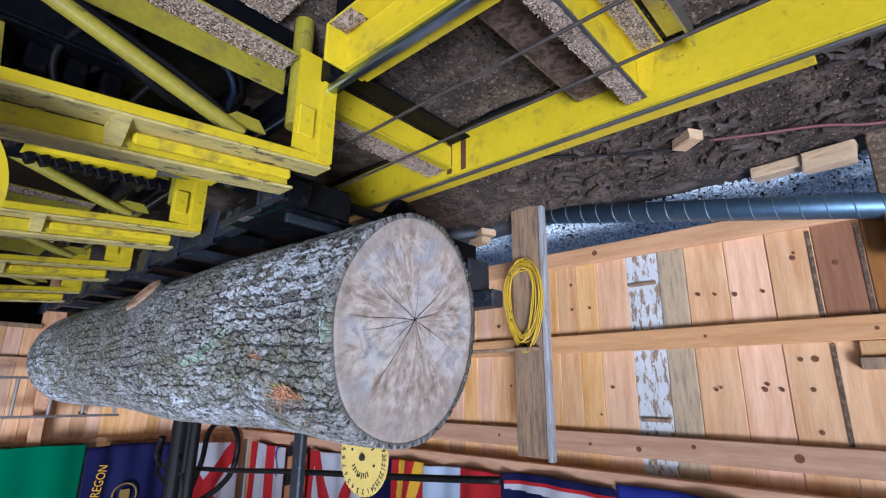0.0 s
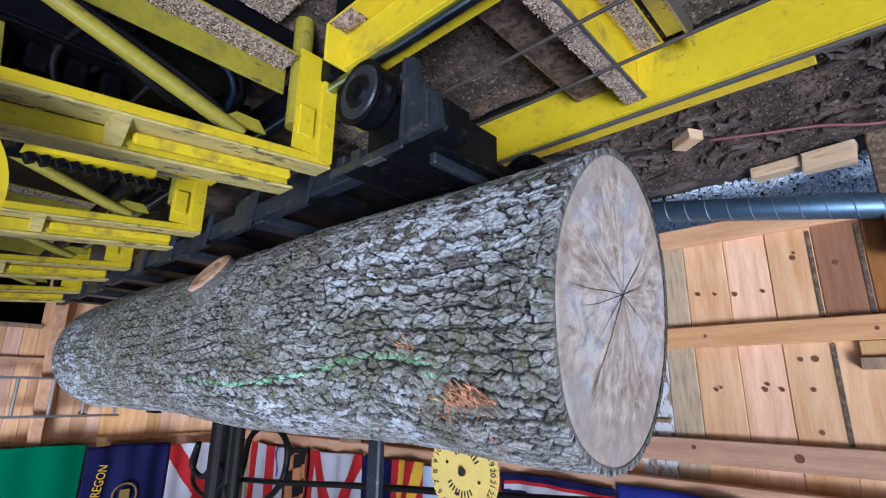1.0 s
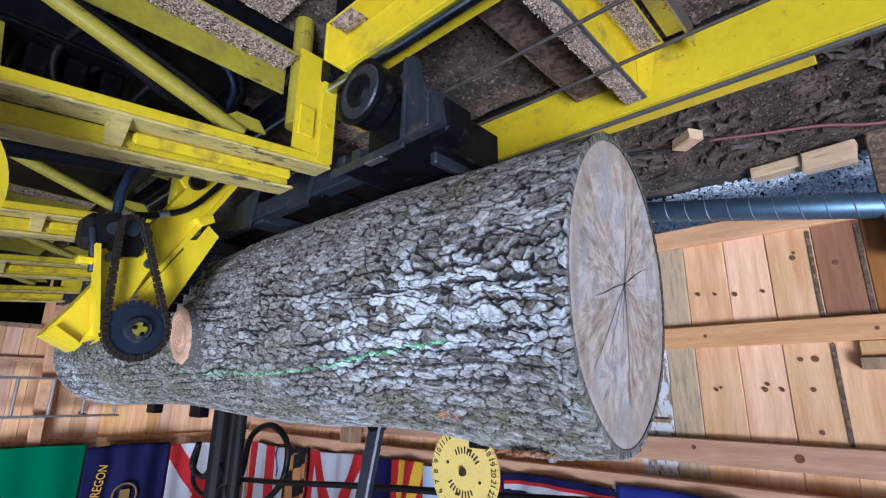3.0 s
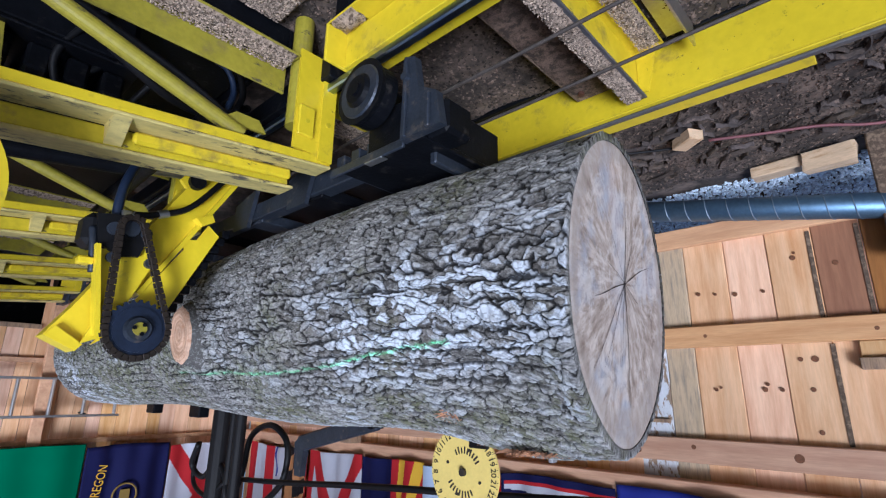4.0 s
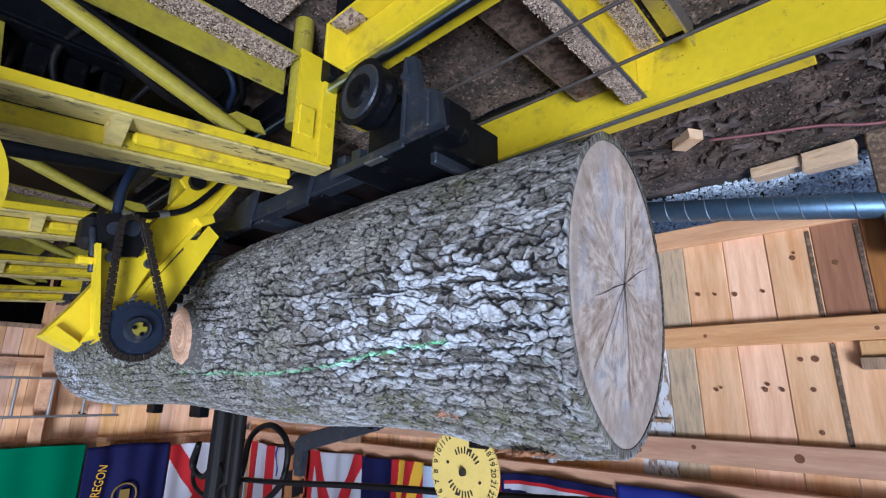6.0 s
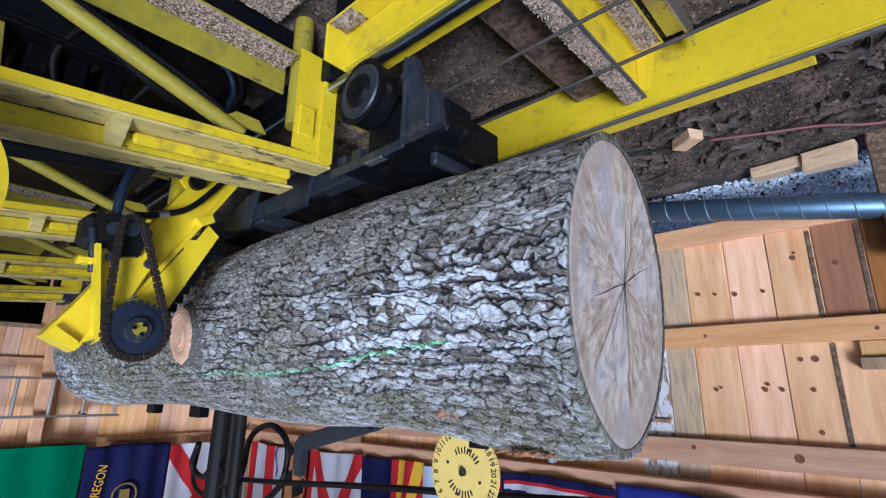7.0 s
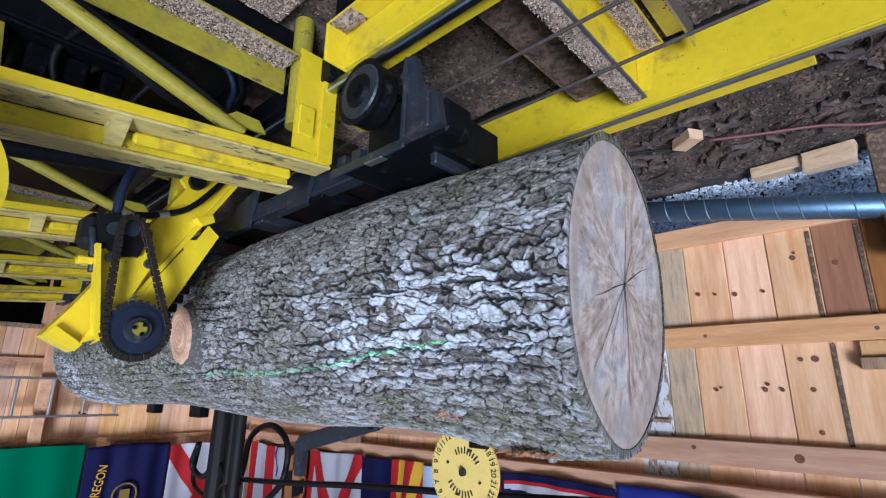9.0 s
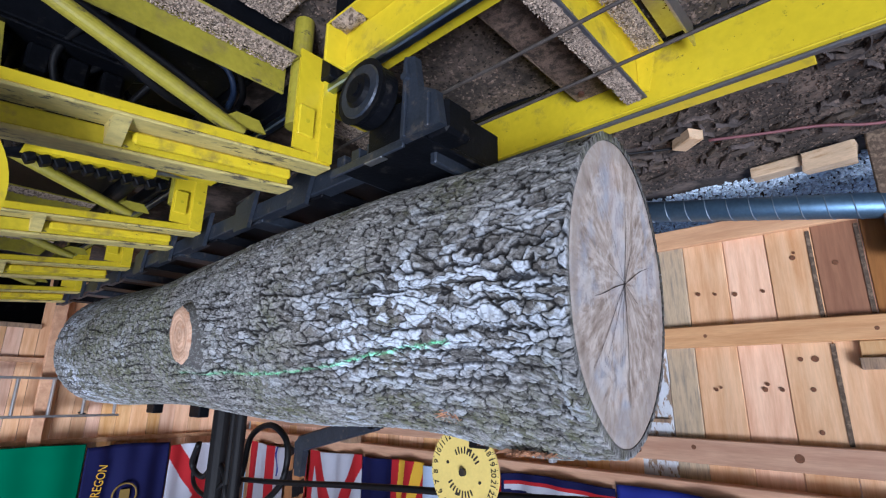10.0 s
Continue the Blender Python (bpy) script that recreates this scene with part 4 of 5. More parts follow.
            x = FACE_TILT[0] * y + FACE_TILT[1] * z - 0.0025
            left.append(bm.verts.new((x, y - hw * math.sin(a), z + hw * math.cos(a))))
            right.append(bm.verts.new((x, y + hw * math.sin(a), z - hw * math.cos(a))))
        for i in range(12):
            bm.faces.new((left[i], left[i + 1], right[i + 1], right[i]))
        part("crack", bm, CRACK, lg, "dark drying crack")

    def on_bark(s1, deg, lift=0.0):
        th = radians(deg)
        r = float(log_radius(np.array(s1), np.array(th))) + lift
        return Vector((s1, r * math.cos(th), r * math.sin(th))), Vector((0, math.cos(th), math.sin(th)))
    # sawn branch stub
    c, nrm = on_bark(1.89, 216)
    bm = bmesh.new()
    along, around = Vector((1, 0, 0)), Vector((0, -nrm.z, nrm.y))
    prev = None
    for k, (h, f) in enumerate([(-0.06, 1.42), (-0.02, 1.28), (0.012, 1.17), (0.036, 1.1), (0.045, 1.0)] + [(0.0455 + 0.0012 * (i % 2) + 0.004 * math.sin(i), 0.97 - 0.079 * i) for i in range(12)] + [(0.047, 0.01)]):
        ring = []
        for j in range(40):
            a = j * 2 * math.pi / 40
            rr = f * (1 + 0.08 * noise.noise((math.cos(a) * 2, math.sin(a) * 2, 4)) + (0.07 * noise.noise((math.cos(a) * 7, math.sin(a) * 7, h * 40)) if k < 4 else 0))
            ring.append(bm.verts.new(c + nrm * h + along * (0.095 * rr * math.cos(a)) + around * (0.12 * rr * math.sin(a))))
        if prev:
            for j in range(40):
                fc = bm.faces.new((prev[j], prev[(j + 1) % 40], ring[(j + 1) % 40], ring[j]))
                fc.material_index = 0 if k < 4 else 1 + k % 2
        prev = ring
    bmesh.ops.recalc_face_normals(bm, faces=bm.faces)
    part("branch_stub", bm, [BARK, STUBWOOD, STUBRING], lg, "sawn branch stub showing pale orange wood", smooth=True)
    # torn knots: splinters round a hole
    for s1, deg, size, count in ((0.54, 158, 0.045, 70), (0.51, 134, 0.035, 50), (0.31, 137, 0.10, 260)):
        c, nrm = on_bark(s1, deg, 0.004)
        around = Vector((0, -nrm.z, nrm.y))
        bm = bmesh.new()
        for i in range(count):
            a, d = rng.uniform(0, 2 * math.pi), size * math.sqrt(rng.random())
            p = c + Vector((1, 0, 0)) * d * math.cos(a) + around * d * math.sin(a)
            turn = rng.gauss(0.5, 0.5)
            way = (Vector((1, 0, 0)) * math.sin(turn) + around * math.cos(turn)) * rng.choice((-1, 1)) + nrm * rng.uniform(0.05, 0.6 if size < 0.05 else 0.3)
            rod(p - nrm * 0.006, p + way.normalized() * rng.uniform(0.4, 0.9) * size * (0.8 if size < 0.05 else 0.6), rng.uniform(0.002, 0.0045), bm, n=4, r2=0.0008)
        part("torn_knot", bm, TORN, lg, "torn knot with orange-brown splinters")
    return lg


log = build_log()


# ---- carriage ----
def build_carriage():
    c = thing("carriage", "dark steel sawmill carriage with dial on rails", "carriage")
    part("side_beam", box((1.38, 1.10, 0.52), (6.3, 1.17, 0.60)), BLUESTEEL, c)
    part("knee_slide", box((1.14, 2.0, 0.44), (1.3, 2.6, 0.58)), STEEL, c)
    part("far_beam", box((1.0, 1.9, 0.42), (6.3, 2.0, 0.58)), STEEL, c)
    part("end_beam", box((1.04, 1.03, 0.43), (1.32, 1.46, 0.60), bevel=0.012), STEEL, c)
    part("end_plate", plate([(1.04, 0.33), (1.09, 0.31), (1.10, 0.62), (0.92, 0.62), (0.94, 0.50), (1.02, 0.45)], 0.03, "y", 0.99), BLUESTEEL, c)
    part("guard", box((0.93, 1.03, 0.50), (1.03, 1.16, 0.62), bevel=0.014), STEEL, c)
    part("bolster", box((1.02, 1.02, 0.602), (1.45, 1.46, 0.622), bevel=0.004), STEEL, c)
    part("edge_strip", box((1.1, 1.005, 0.60), (1.5, 1.018, 0.635)), BLUESTEEL, c, "lighter blue-grey steel edge")
    part("cover", box((1.06, 1.12, 0.50), (1.09, 1.42, 0.66), bevel=0.006), BLUESTEEL, c)
    # lighter steel strips added as the highlights along the block's edges
    part("edge_highlight", box((0.96, 0.975, 0.50), (0.98, 0.99, 0.62), bevel=0.003), BLUESTEEL, c)
    part("edge_highlight", box((1.065, 0.975, 0.34), (1.08, 0.99, 0.62), bevel=0.003), BLUESTEEL, c)
    part("worn_patch", box((1.20, 1.0, 0.636), (1.29, 1.03, 0.641), bevel=0.002), ALU, c, "patch of bright worn steel")
    part("end_bolt", rod((1.07, 0.97, 0.40), (1.07, 0.99, 0.40), 0.016, n=6), BLUESTEEL, c)
    for i in range(4):
        part("slat", box((1.18 + 0.09 * i, 1.03, 0.54), (1.23 + 0.09 * i, 1.6, 0.598)), BLUESTEEL, c)
    w = part("wheel", rod((1.24, 0.945, 0.41), (1.24, 1.0, 0.41), 0.112, n=40), STEEL, c, "dark flanged steel wheel")
    part("flange_ring", rod((1.24, 0.925, 0.41), (1.24, 0.944, 0.41), 0.121, n=40, r2=0.115), STEEL, w)
    part("hub", rod((1.24, 0.905, 0.41), (1.24, 0.93, 0.41), 0.05, n=28, r2=0.075), STEEL, w)
    part("wheel_rim", rod((1.24, 0.918, 0.41), (1.24, 0.927, 0.41), 0.094, n=40, r2=0.10), BLUESTEEL, w)
    part("axle_cap", rod((1.24, 0.896, 0.41), (1.24, 0.906, 0.41), 0.026, n=20), STEEL, w)
    part("wheel", rod((5.6, 0.945, 0.425), (5.6, 1.0, 0.425), 0.135, n=40), STEEL, c, "dark flanged steel wheel")
    for x in (1.24, 5.6):
        part("wheel", rod((x, 1.93, 0.41), (x, 1.99, 0.41), 0.135, n=32), STEEL, c, "dark flanged steel wheel")
        part("axle", rod((x, 1.0, 0.42), (x, 1.93, 0.42), 0.03, n=14), STEEL, c)
    for i in range(9):
        x = 1.72 + 0.5 * i
        part("bunk", box((x, 1.12, 0.56), (x + 0.13, 2.05, 0.612), bevel=0.006), BLUESTEEL if i % 2 else STEEL, c)
        part("bracket", plate([(x + 0.0, 0.46), (x + 0.2, 0.50), (x + 0.2, 0.64), (x + 0.06, 0.64)], 0.02, "y", 1.075), BLUESTEEL, c)
    # near-black plate added in place of the shade under the log
    part("shade_plate", box((1.45, 1.17, 0.47), (6.3, 1.9, 0.5)), STEEL, c)
    for x in (1.2, 2.3, 4.1):
        part("knee", box((x, 2.06, 0.6), (x + 0.12, 2.2, 1.3), bevel=0.01), STEEL, c)
    part("knee_base", box((1.12, 2.5, 0.54), (1.4, 2.72, 0.758), bevel=0.01), BLUESTEEL, c)
    part("knee_arm", box((0.98, 2.56, 0.76), (1.4, 2.68, 0.87), bevel=0.008), BLUESTEEL, c)
    for x, r in ((4.88, 0.085), (4.52, 0.05), (4.66, 0.03)):
        part("upright", rod((x, 2.3, 0.58), (x, 2.3, 2.7), r, n=20), RUBBER, c, "black upright tube")
    part("upright_foot", box((4.4, 2.2, 0.57), (5.0, 2.4, 0.6)), STEEL, c)
    for x in (4.9, 6.05):
        part("stop", box((x + 0.1, 2.12, 1.52), (x + 0.32, 2.22, 1.66), bevel=0.01), STEEL, c)
    part("hand_rail", tube([(4.85, 2.45, 2.20), (4.0, 2.48, 2.14), (3.0, 2.5, 2.05), (1.7, 2.5, 1.95), (0.9, 2.5, 1.88)], 0.022, n=10), RUBBER, c, "long black rail", smooth=True)
    part("hose", tube([(4.97, 2.5, 2.5), (4.97, 2.6, 2.16), (4.87, 2.6, 1.84), (4.52, 2.6, 1.72), (4.22, 2.6, 1.86), (4.24, 2.6, 2.15), (4.5, 2.6, 2.36), (4.8, 2.5, 2.55)], 0.028, n=10), RUBBER, c, "looped black rubber hose", smooth=True)
    part("hose", tube([(5.1, 2.2, 1.9), (5.3, 2.25, 2.1), (5.15, 2.3, 2.2), (4.85, 2.3, 2.05), (4.6, 2.3, 2.3), (4.5, 2.3, 2.7)], 0.026, n=10), RUBBER, c, "looped black rubber hose", smooth=True)
    part("hose", tube([(5.3, 2.3, 1.9), (5.35, 2.3, 2.25), (5.0, 2.3, 2.35), (4.7, 2.3, 2.2)], 0.02, n=10), RUBBER, c, "looped black rubber hose", smooth=True)
    # setworks dial
    dx, dy, dz, dr = 2.055, 2.45, 1.855, 0.255
    d = part("dial", rod((dx, dy, dz), (dx, dy + 0.012, dz), dr, n=72), DIALFACE, c, "round yellow dial with black numerals")
    part("dial_hub", rod((dx, dy - 0.02, dz), (dx, dy, dz), 0.022, n=20), INK, d, "black centre bolt")
    part("dial_stand", rod((dx, dy + 0.04, 0.58), (dx, dy + 0.04, dz), 0.03, n=14), STEEL, d)
    for k in range(24):
        a = radians((k + 1 - 14.3) * 15 + 180)
        px, pz = dx + math.sin(a) * dr * 0.86, dz + math.cos(a) * dr * 0.86
        m = Matrix.Translation((px, dy - 0.002, pz)) @ pose(0, 0, 0, 90) @ pose(0, 0, 0, 0, 0, -math.degrees(a))
        lettering("numeral", str(k + 1), 0.05, m, INK, d)
    for k in range(96):
        a = radians(k * 3.75)
        if k % 2 == 0:
            bm = box((-0.0015, -0.001, dr * 0.955), (0.0015, 0.001, dr * 0.99), bevel=0)
            part("tick", bm, INK, d).matrix_basis = Matrix.Translation((dx, dy - 0.001, dz)) @ pose(0, 0, 0, 0, math.degrees(a))
    for up in (1, -1):
        for k in range(-4, 5):
            a = radians(k * 11 + (195 if up > 0 else 15))
            hgt = 0.05 if k % 2 else 0.042
            part("letter_bar", box((-0.005, -0.001, dr * 0.40), (0.005, 0.001, dr * 0.40 + hgt * 0.8), bevel=0), INK, d).matrix_basis = Matrix.Translation((dx, dy - 0.001, dz)) @ pose(0, 0, 0, 0, math.degrees(a))
    for a in (20, 110, 200, 290):
        part("rivet", rod((dx + math.sin(radians(a)) * 0.13, dy - 0.006, dz + math.cos(radians(a)) * 0.13), (dx + math.sin(radians(a)) * 0.13, dy, dz + math.cos(radians(a)) * 0.13), 0.009, n=10), INK, d)
    part("pointer", box((dx - 0.2, dy - 0.03, dz - 0.22), (dx - 0.06, dy - 0.01, dz - 0.14), bevel=0.01), RUBBER, d, "black rubber pointer block")
    # swinging dog
    dog = part("dog_arm", box((-0.06, -0.03, 0.0), (0.06, 0.03, 0.95), bevel=0.012), BLUESTEEL, c, "dark flat steel dog arm")
    dog.matrix_basis = pose(2.78, 2.4, 1.6)
    part("dog_stand", rod((2.78, 2.45, 0.58), (2.78, 2.45, 1.62), 0.03, n=14), STEEL, c)
    part("hook", plate([(-0.06, 0.88), (0.06, 0.88), (0.02, 0.99), (-0.22, 1.02), (-0.24, 0.94)], 0.05, "y", -0.025), BLUESTEEL, dog)
    part("pivot", rod((0, -0.05, 0.02), (0, 0.05, 0.02), 0.05, n=20), STEEL, dog)
    return c, dog


carriage, dog_arm = build_carriage()


# ---- chain log turner ----
def gear(r, teeth, depth, thick):
    outline = []
    for i in range(teeth * 4):
        a = 2 * math.pi * i / (teeth * 4)
        rr = r + (depth if i % 4 in (1, 2) else 0)
        outline.append((rr * math.cos(a), rr * math.sin(a)))
    return plate(outline, thick, "x", -thick / 2)


def build_turner():
    t = thing("log_turner", "bright yellow chain log turner arm with sprocket", "log turner", pose(2.2, 0.94, 0.39))
    part("boom", plate([(-0.575, 0.835), (-0.50, 0.72), (-0.10, 0.02), (0.02, 0.0), (0.03, 0.06), (-0.16, 0.43), (-0.475, 0.885)], 0.10, "x", 0.02), FRESH, t)
    part("boom_edge", plate([(0.03, 0.06), (0.045, 0.07), (-0.30, 0.66), (-0.315, 0.65)], 0.14, "x", -0.005), FRESH, t)
    part("log_side_plate", plate([(-0.43, 0.86), (-0.22, 0.72), (-0.036, 0.344), (-0.073, 0.313), (-0.115, 0.39), (-0.175, 0.40), (-0.16, 0.44), (-0.35, 0.74)], 0.015, "x", 0.0), FRESH, t)
    part("plate_edge", plate([(-0.225, 0.73), (-0.036, 0.344), (-0.022, 0.352), (-0.21, 0.745)], 0.06, "x", 0.0), FRESH, t)
    part("gusset", plate([(-0.49, 0.50), (-0.455, 0.51), (-0.30, 0.44), (-0.285, 0.55), (-0.40, 0.83), (-0.47, 0.86), (-0.44, 0.78)], 0.015, "x", -0.035), FRESH, t)
    part("gusset_edge", plate([(-0.49, 0.50), (-0.475, 0.50), (-0.425, 0.82), (-0.44, 0.83)], 0.06, "x", -0.075), FRESH, t)
    part("tip_pad", plate([(-0.575, 0.835), (-0.475, 0.885), (-0.455, 0.86), (-0.545, 0.80)], 0.02, "x", -0.005), FRESH, t)
    part("lug", box((-0.05, -0.53, 0.55), (0.0, -0.48, 0.575)), FRESH, t)
    m = part("motor", box((-0.03, -0.53, 0.37), (0.10, -0.30, 0.50), bevel=0.025), RUBBER, t, "black hydraulic motor")
    part("motor_face", plate([(-0.50, 0.38), (-0.36, 0.36), (-0.31, 0.42), (-0.34, 0.52), (-0.41, 0.53), (-0.48, 0.49)], 0.02, "x", -0.052), RUBBER, m)
    for y, z, r in ((-0.44, 0.43, 0.024), (-0.33, 0.425, 0.02), (-0.385, 0.42, 0.03), (-0.43, 0.54, 0.02), (-0.30, 0.54, 0.02)):
        part("bolt", rod((-0.07, y, z), (-0.05, y, z), r, n=16), BLUESTEEL, m)
    part("rod", tube([(-0.02, -0.50, 0.43), (-0.03, -0.49, 0.5), (-0.02, -0.475, 0.6)], 0.014), BLUESTEEL, t, smooth=True)
    # lugged turning chain on the log side
    for i in range(11):
        f = i / 10
        y, z = -0.20 + 0.20 * f, 0.73 - 0.40 * f
        part("chain_lug", box((0.02, y, z - 0.02), (0.07, y + 0.035, z + 0.015), bevel=0.004), STEEL, t)
    part("ear", plate([(-0.14, 0.30), (-0.11, 0.33), (-0.06, 0.30), (-0.075, 0.27)], 0.05, "x", -0.03), FRESH, t)
    part("bearing", rod((-0.03, -0.155, 0.135), (0.0, -0.155, 0.135), 0.035, n=20), RUBBER, t)
    part("bearing_ear", plate([(-0.22, 0.14), (-0.19, 0.17), (-0.12, 0.13), (-0.13, 0.08), (-0.18, 0.08)], 0.02, "x", -0.005), FRESH, t)
    # sprocket
    sp = new("sprocket", mesh_of("sprocket", gear(0.1, 26, 0.011, 0.014), SPROCKET))
    sp.parent = t
    sp["label"] = "dark blue toothed chain sprocket"
    sp.matrix_basis = pose(-0.085, -0.313, 0.80)
    part("disc", rod((-0.012, 0, 0), (-0.0075, 0, 0), 0.084, n=36), SPROCKET, sp)
    part("hub", rod((-0.03, 0, 0), (-0.012, 0, 0), 0.042, n=28, r2=0.05), BLUESTEEL, sp)
    part("bushing", rod((-0.038, 0, 0), (-0.03, 0, 0), 0.024, n=20), OLIVE, sp, "greasy yellow bushing")
    for k in range(3):
        a = k * 2.1 + 0.4
        part("screw", rod((-0.044, 0.02 * math.cos(a), 0.02 * math.sin(a)), (-0.037, 0.02 * math.cos(a), 0.02 * math.sin(a)), 0.008, n=6), STEEL, sp)
    part("shaft", rod((-0.08, -0.313, 0.80), (0.06, -0.313, 0.80), 0.03, n=16), STEEL, t)
    # roller chain loop: round the sprocket, up to the motor and back
    c0, c1, r0, r1 = Vector((-0.313, 0.80)), Vector((-0.385, 0.42)), 0.106, 0.042
    axis = (c0 - c1).normalized()
    side = Vector((-axis.y, axis.x))
    path = []
    base = math.atan2(axis.y, axis.x)
    for i in range(25):
        a = base - math.pi / 2 + math.pi * i / 24
        path.append(c0 + Vector((math.cos(a), math.sin(a))) * r0)
    for i in range(9):
        a = base + math.pi / 2 + math.pi * i / 8
        path.append(c1 + Vector((math.cos(a), math.sin(a))) * r1)
    path.append(path[0])
    bm = bmesh.new()
    travel, k = 0.0, 0
    for a, b in zip(path, path[1:]):
        seg = (b - a).length
        while travel < seg:
            p = a + (b - a) * (travel / seg)
            ang = math.atan2((b - a).y, (b - a).x)
            m4 = Matrix.Translation((-0.085, p.x, p.y)) @ Matrix.Rotation(ang, 4, "X")
            w = 0.011 if k % 2 else 0.015
            for sx in (-1, 1):
                box((sx * w - 0.002, -0.0105, -0.0115), (sx * w + 0.002, 0.0105, 0.0115), bm, bevel=0.0034, m=m4)
            box((-0.009, -0.013, -0.0055), (0.009, 0.013, 0.0055), bm, bevel=0.001, m=m4)
            travel += 0.0235
            k += 1
        travel -= seg
    part("drive_chain", bm, CHAIN, t, "greasy dark roller chain")
    part("hose", tube([(-0.01, -0.43, 0.38), (-0.015, -0.43, 0.30), (-0.01, -0.415, 0.20), (0.02, -0.37, 0.10), (0.05, -0.28, 0.02)], 0.018, n=10), BLUEHOSE, t, "black hydraulic hose", smooth=True)
    part("hose", tube([(-0.03, -0.37, 0.35), (-0.03, -0.30, 0.33), (-0.03, -0.18, 0.27), (-0.02, -0.06, 0.12), (0.0, 0.0, 0.02)], 0.013, n=10), RUBBER, t, "black hydraulic hose", smooth=True)
    part("hose_fitting", rod((-0.03, -0.29, 0.328), (-0.03, -0.255, 0.312), 0.017, n=12), ALU, t)
    part("hose_fitting", box((-0.04, -0.42, 0.34), (-0.01, -0.385, 0.37)), ALU, t)
    part("pivot_tube", rod((-0.06, 0.0, 0.0), (0.2, 0.0, 0.0), 0.045, n=20), STEEL, t)
    return t, sp


turner, sprocket = build_turner()


# ---- duct ----
def build_duct():
    a, b = Vector((-0.95, 3.53, 0.58)), Vector((2.0, 3.45, 0.0))
    d = thing("duct", "galvanised spiral duct lying along the wall foot", "duct")
    part("pipe", rod(a, b, 0.072, n=40), DUCT, d, smooth=True)
    bm = bmesh.new()
    way = (b - a).normalized()
    side, up = way.orthogonal().normalized(), way.cross(way.orthogonal().normalized())
    pts = []
    n = int((b - a).length / 0.125 * 24)
    for i in range(n + 1):
        ang = i / 24 * 2 * math.pi
        pts.append(a + way * ((b - a).length * i / n) + (side * math.cos(ang) + up * math.sin(ang)) * 0.073)
    tube(pts, 0.0028, bm, n=4, steps=1)
    part("spiral_seam", bm, DUCTSEAM, d, "raised spiral lock seam")
    # elbow metal is a darker grey: its shade is in the colour
    part("elbow", tube([b, (2.35, 3.50, -0.02), (2.7, 3.46, 0.0), (2.95, 3.3, 0.02)], 0.085, n=24, steps=6), DUCTDARK, d, "grey elbow, darkened for its shade", smooth=True)


build_duct()


# ---- cord coil on the post ----
def build_coil():
    c = thing("extension_cord", "coil of yellow extension cord hung on a post", "cord")
    rng = random.Random(5)
    for k in range(14):
        w, h = rng.uniform(0.085, 0.15), rng.uniform(0.27, 0.36)
        cx, cz = 2.085 + rng.uniform(-0.025, 0.025), 0.745 + rng.uniform(-0.03, 0.03)
        y = 3.205 - 0.006 * rng.random() - 0.0035 * k
        n = 16
        pts = []
        for i in range(n + 1):
            a = 2 * math.pi * i / n + 0.3
            pinch = 0.75 + 0.25 * math.sin(a)
            pts.append((cx + w * math.cos(a) * (1.1 - 0.25 * math.sin(a)), y + 0.006 * math.sin(3 * a + k), cz + h * math.sin(a)))
        part("loop", tube(pts, 0.0042, n=6, steps=4), CORD, c, smooth=True)
    part("wrap", tube([(1.98, 3.14, 0.53), (2.05, 3.12, 0.50), (2.13, 3.12, 0.55), (2.2, 3.15, 0.52)], 0.006, n=6), CORD, c, smooth=True)
    part("hook", rod((2.09, 3.23, 1.06), (2.09, 3.12, 1.075), 0.008, n=8), STEEL, c, "steel hook")
    sh = part("ledge", box((1.97, 3.15, 1.085), (2.75, 3.21, 1.11), bevel=0.004), GREYWOOD)
    tagged(sh, "thin weathered ledge board on the post", "ledge")


build_coil()


# ---- ladder on the end wall ----
lad = thing("ladder", "aluminium ladder hung level on the end wall", "ladder")
for z in (1.31, 1.69):
    part("stile", box((END_X - 0.20, -0.6, z - 0.012), (END_X - 0.15, 1.95, z + 0.012)), ALU, lad)
for k in range(9):
    y = -0.5 + 0.30 * k
    part("rung", rod((END_X - 0.175, y, 1.31), (END_X - 0.175, y, 1.69), 0.018, n=12), ALU, lad)
for y in (-0.2, 1.6):
    part("hanger", box((END_X - 0.21, y, 1.66), (END_X - 0.003, y + 0.03, 1.675)), STEEL, lad)


# ---- flags ----
def cloth(name, colour, rough=0.8):
    return mat(name, colour, rough, var=0.12, scale=3, fine=220, bump=0.12, spec=0.15)


RED, WHITE, NAVY, GREENC, GOLD, BLACK, BLUE, PALE, DULLGOLD, TAN = (cloth("cloth_" + n, c) for n, c in (
    ("red", (0.42, 0.02, 0.025)), ("white", (0.50, 0.51, 0.58)), ("navy", (0.008, 0.009, 0.055)), ("green", (0.0, 0.14, 0.065)),
    ("gold", (0.70, 0.42, 0.03)), ("black", (0.015, 0.013, 0.015)), ("blue", (0.03, 0.04, 0.28)), ("pale_blue", (0.46, 0.55, 0.72)), ("dull_gold", (0.22, 0.15, 0.04)), ("tan", (0.46, 0.22, 0.09))))


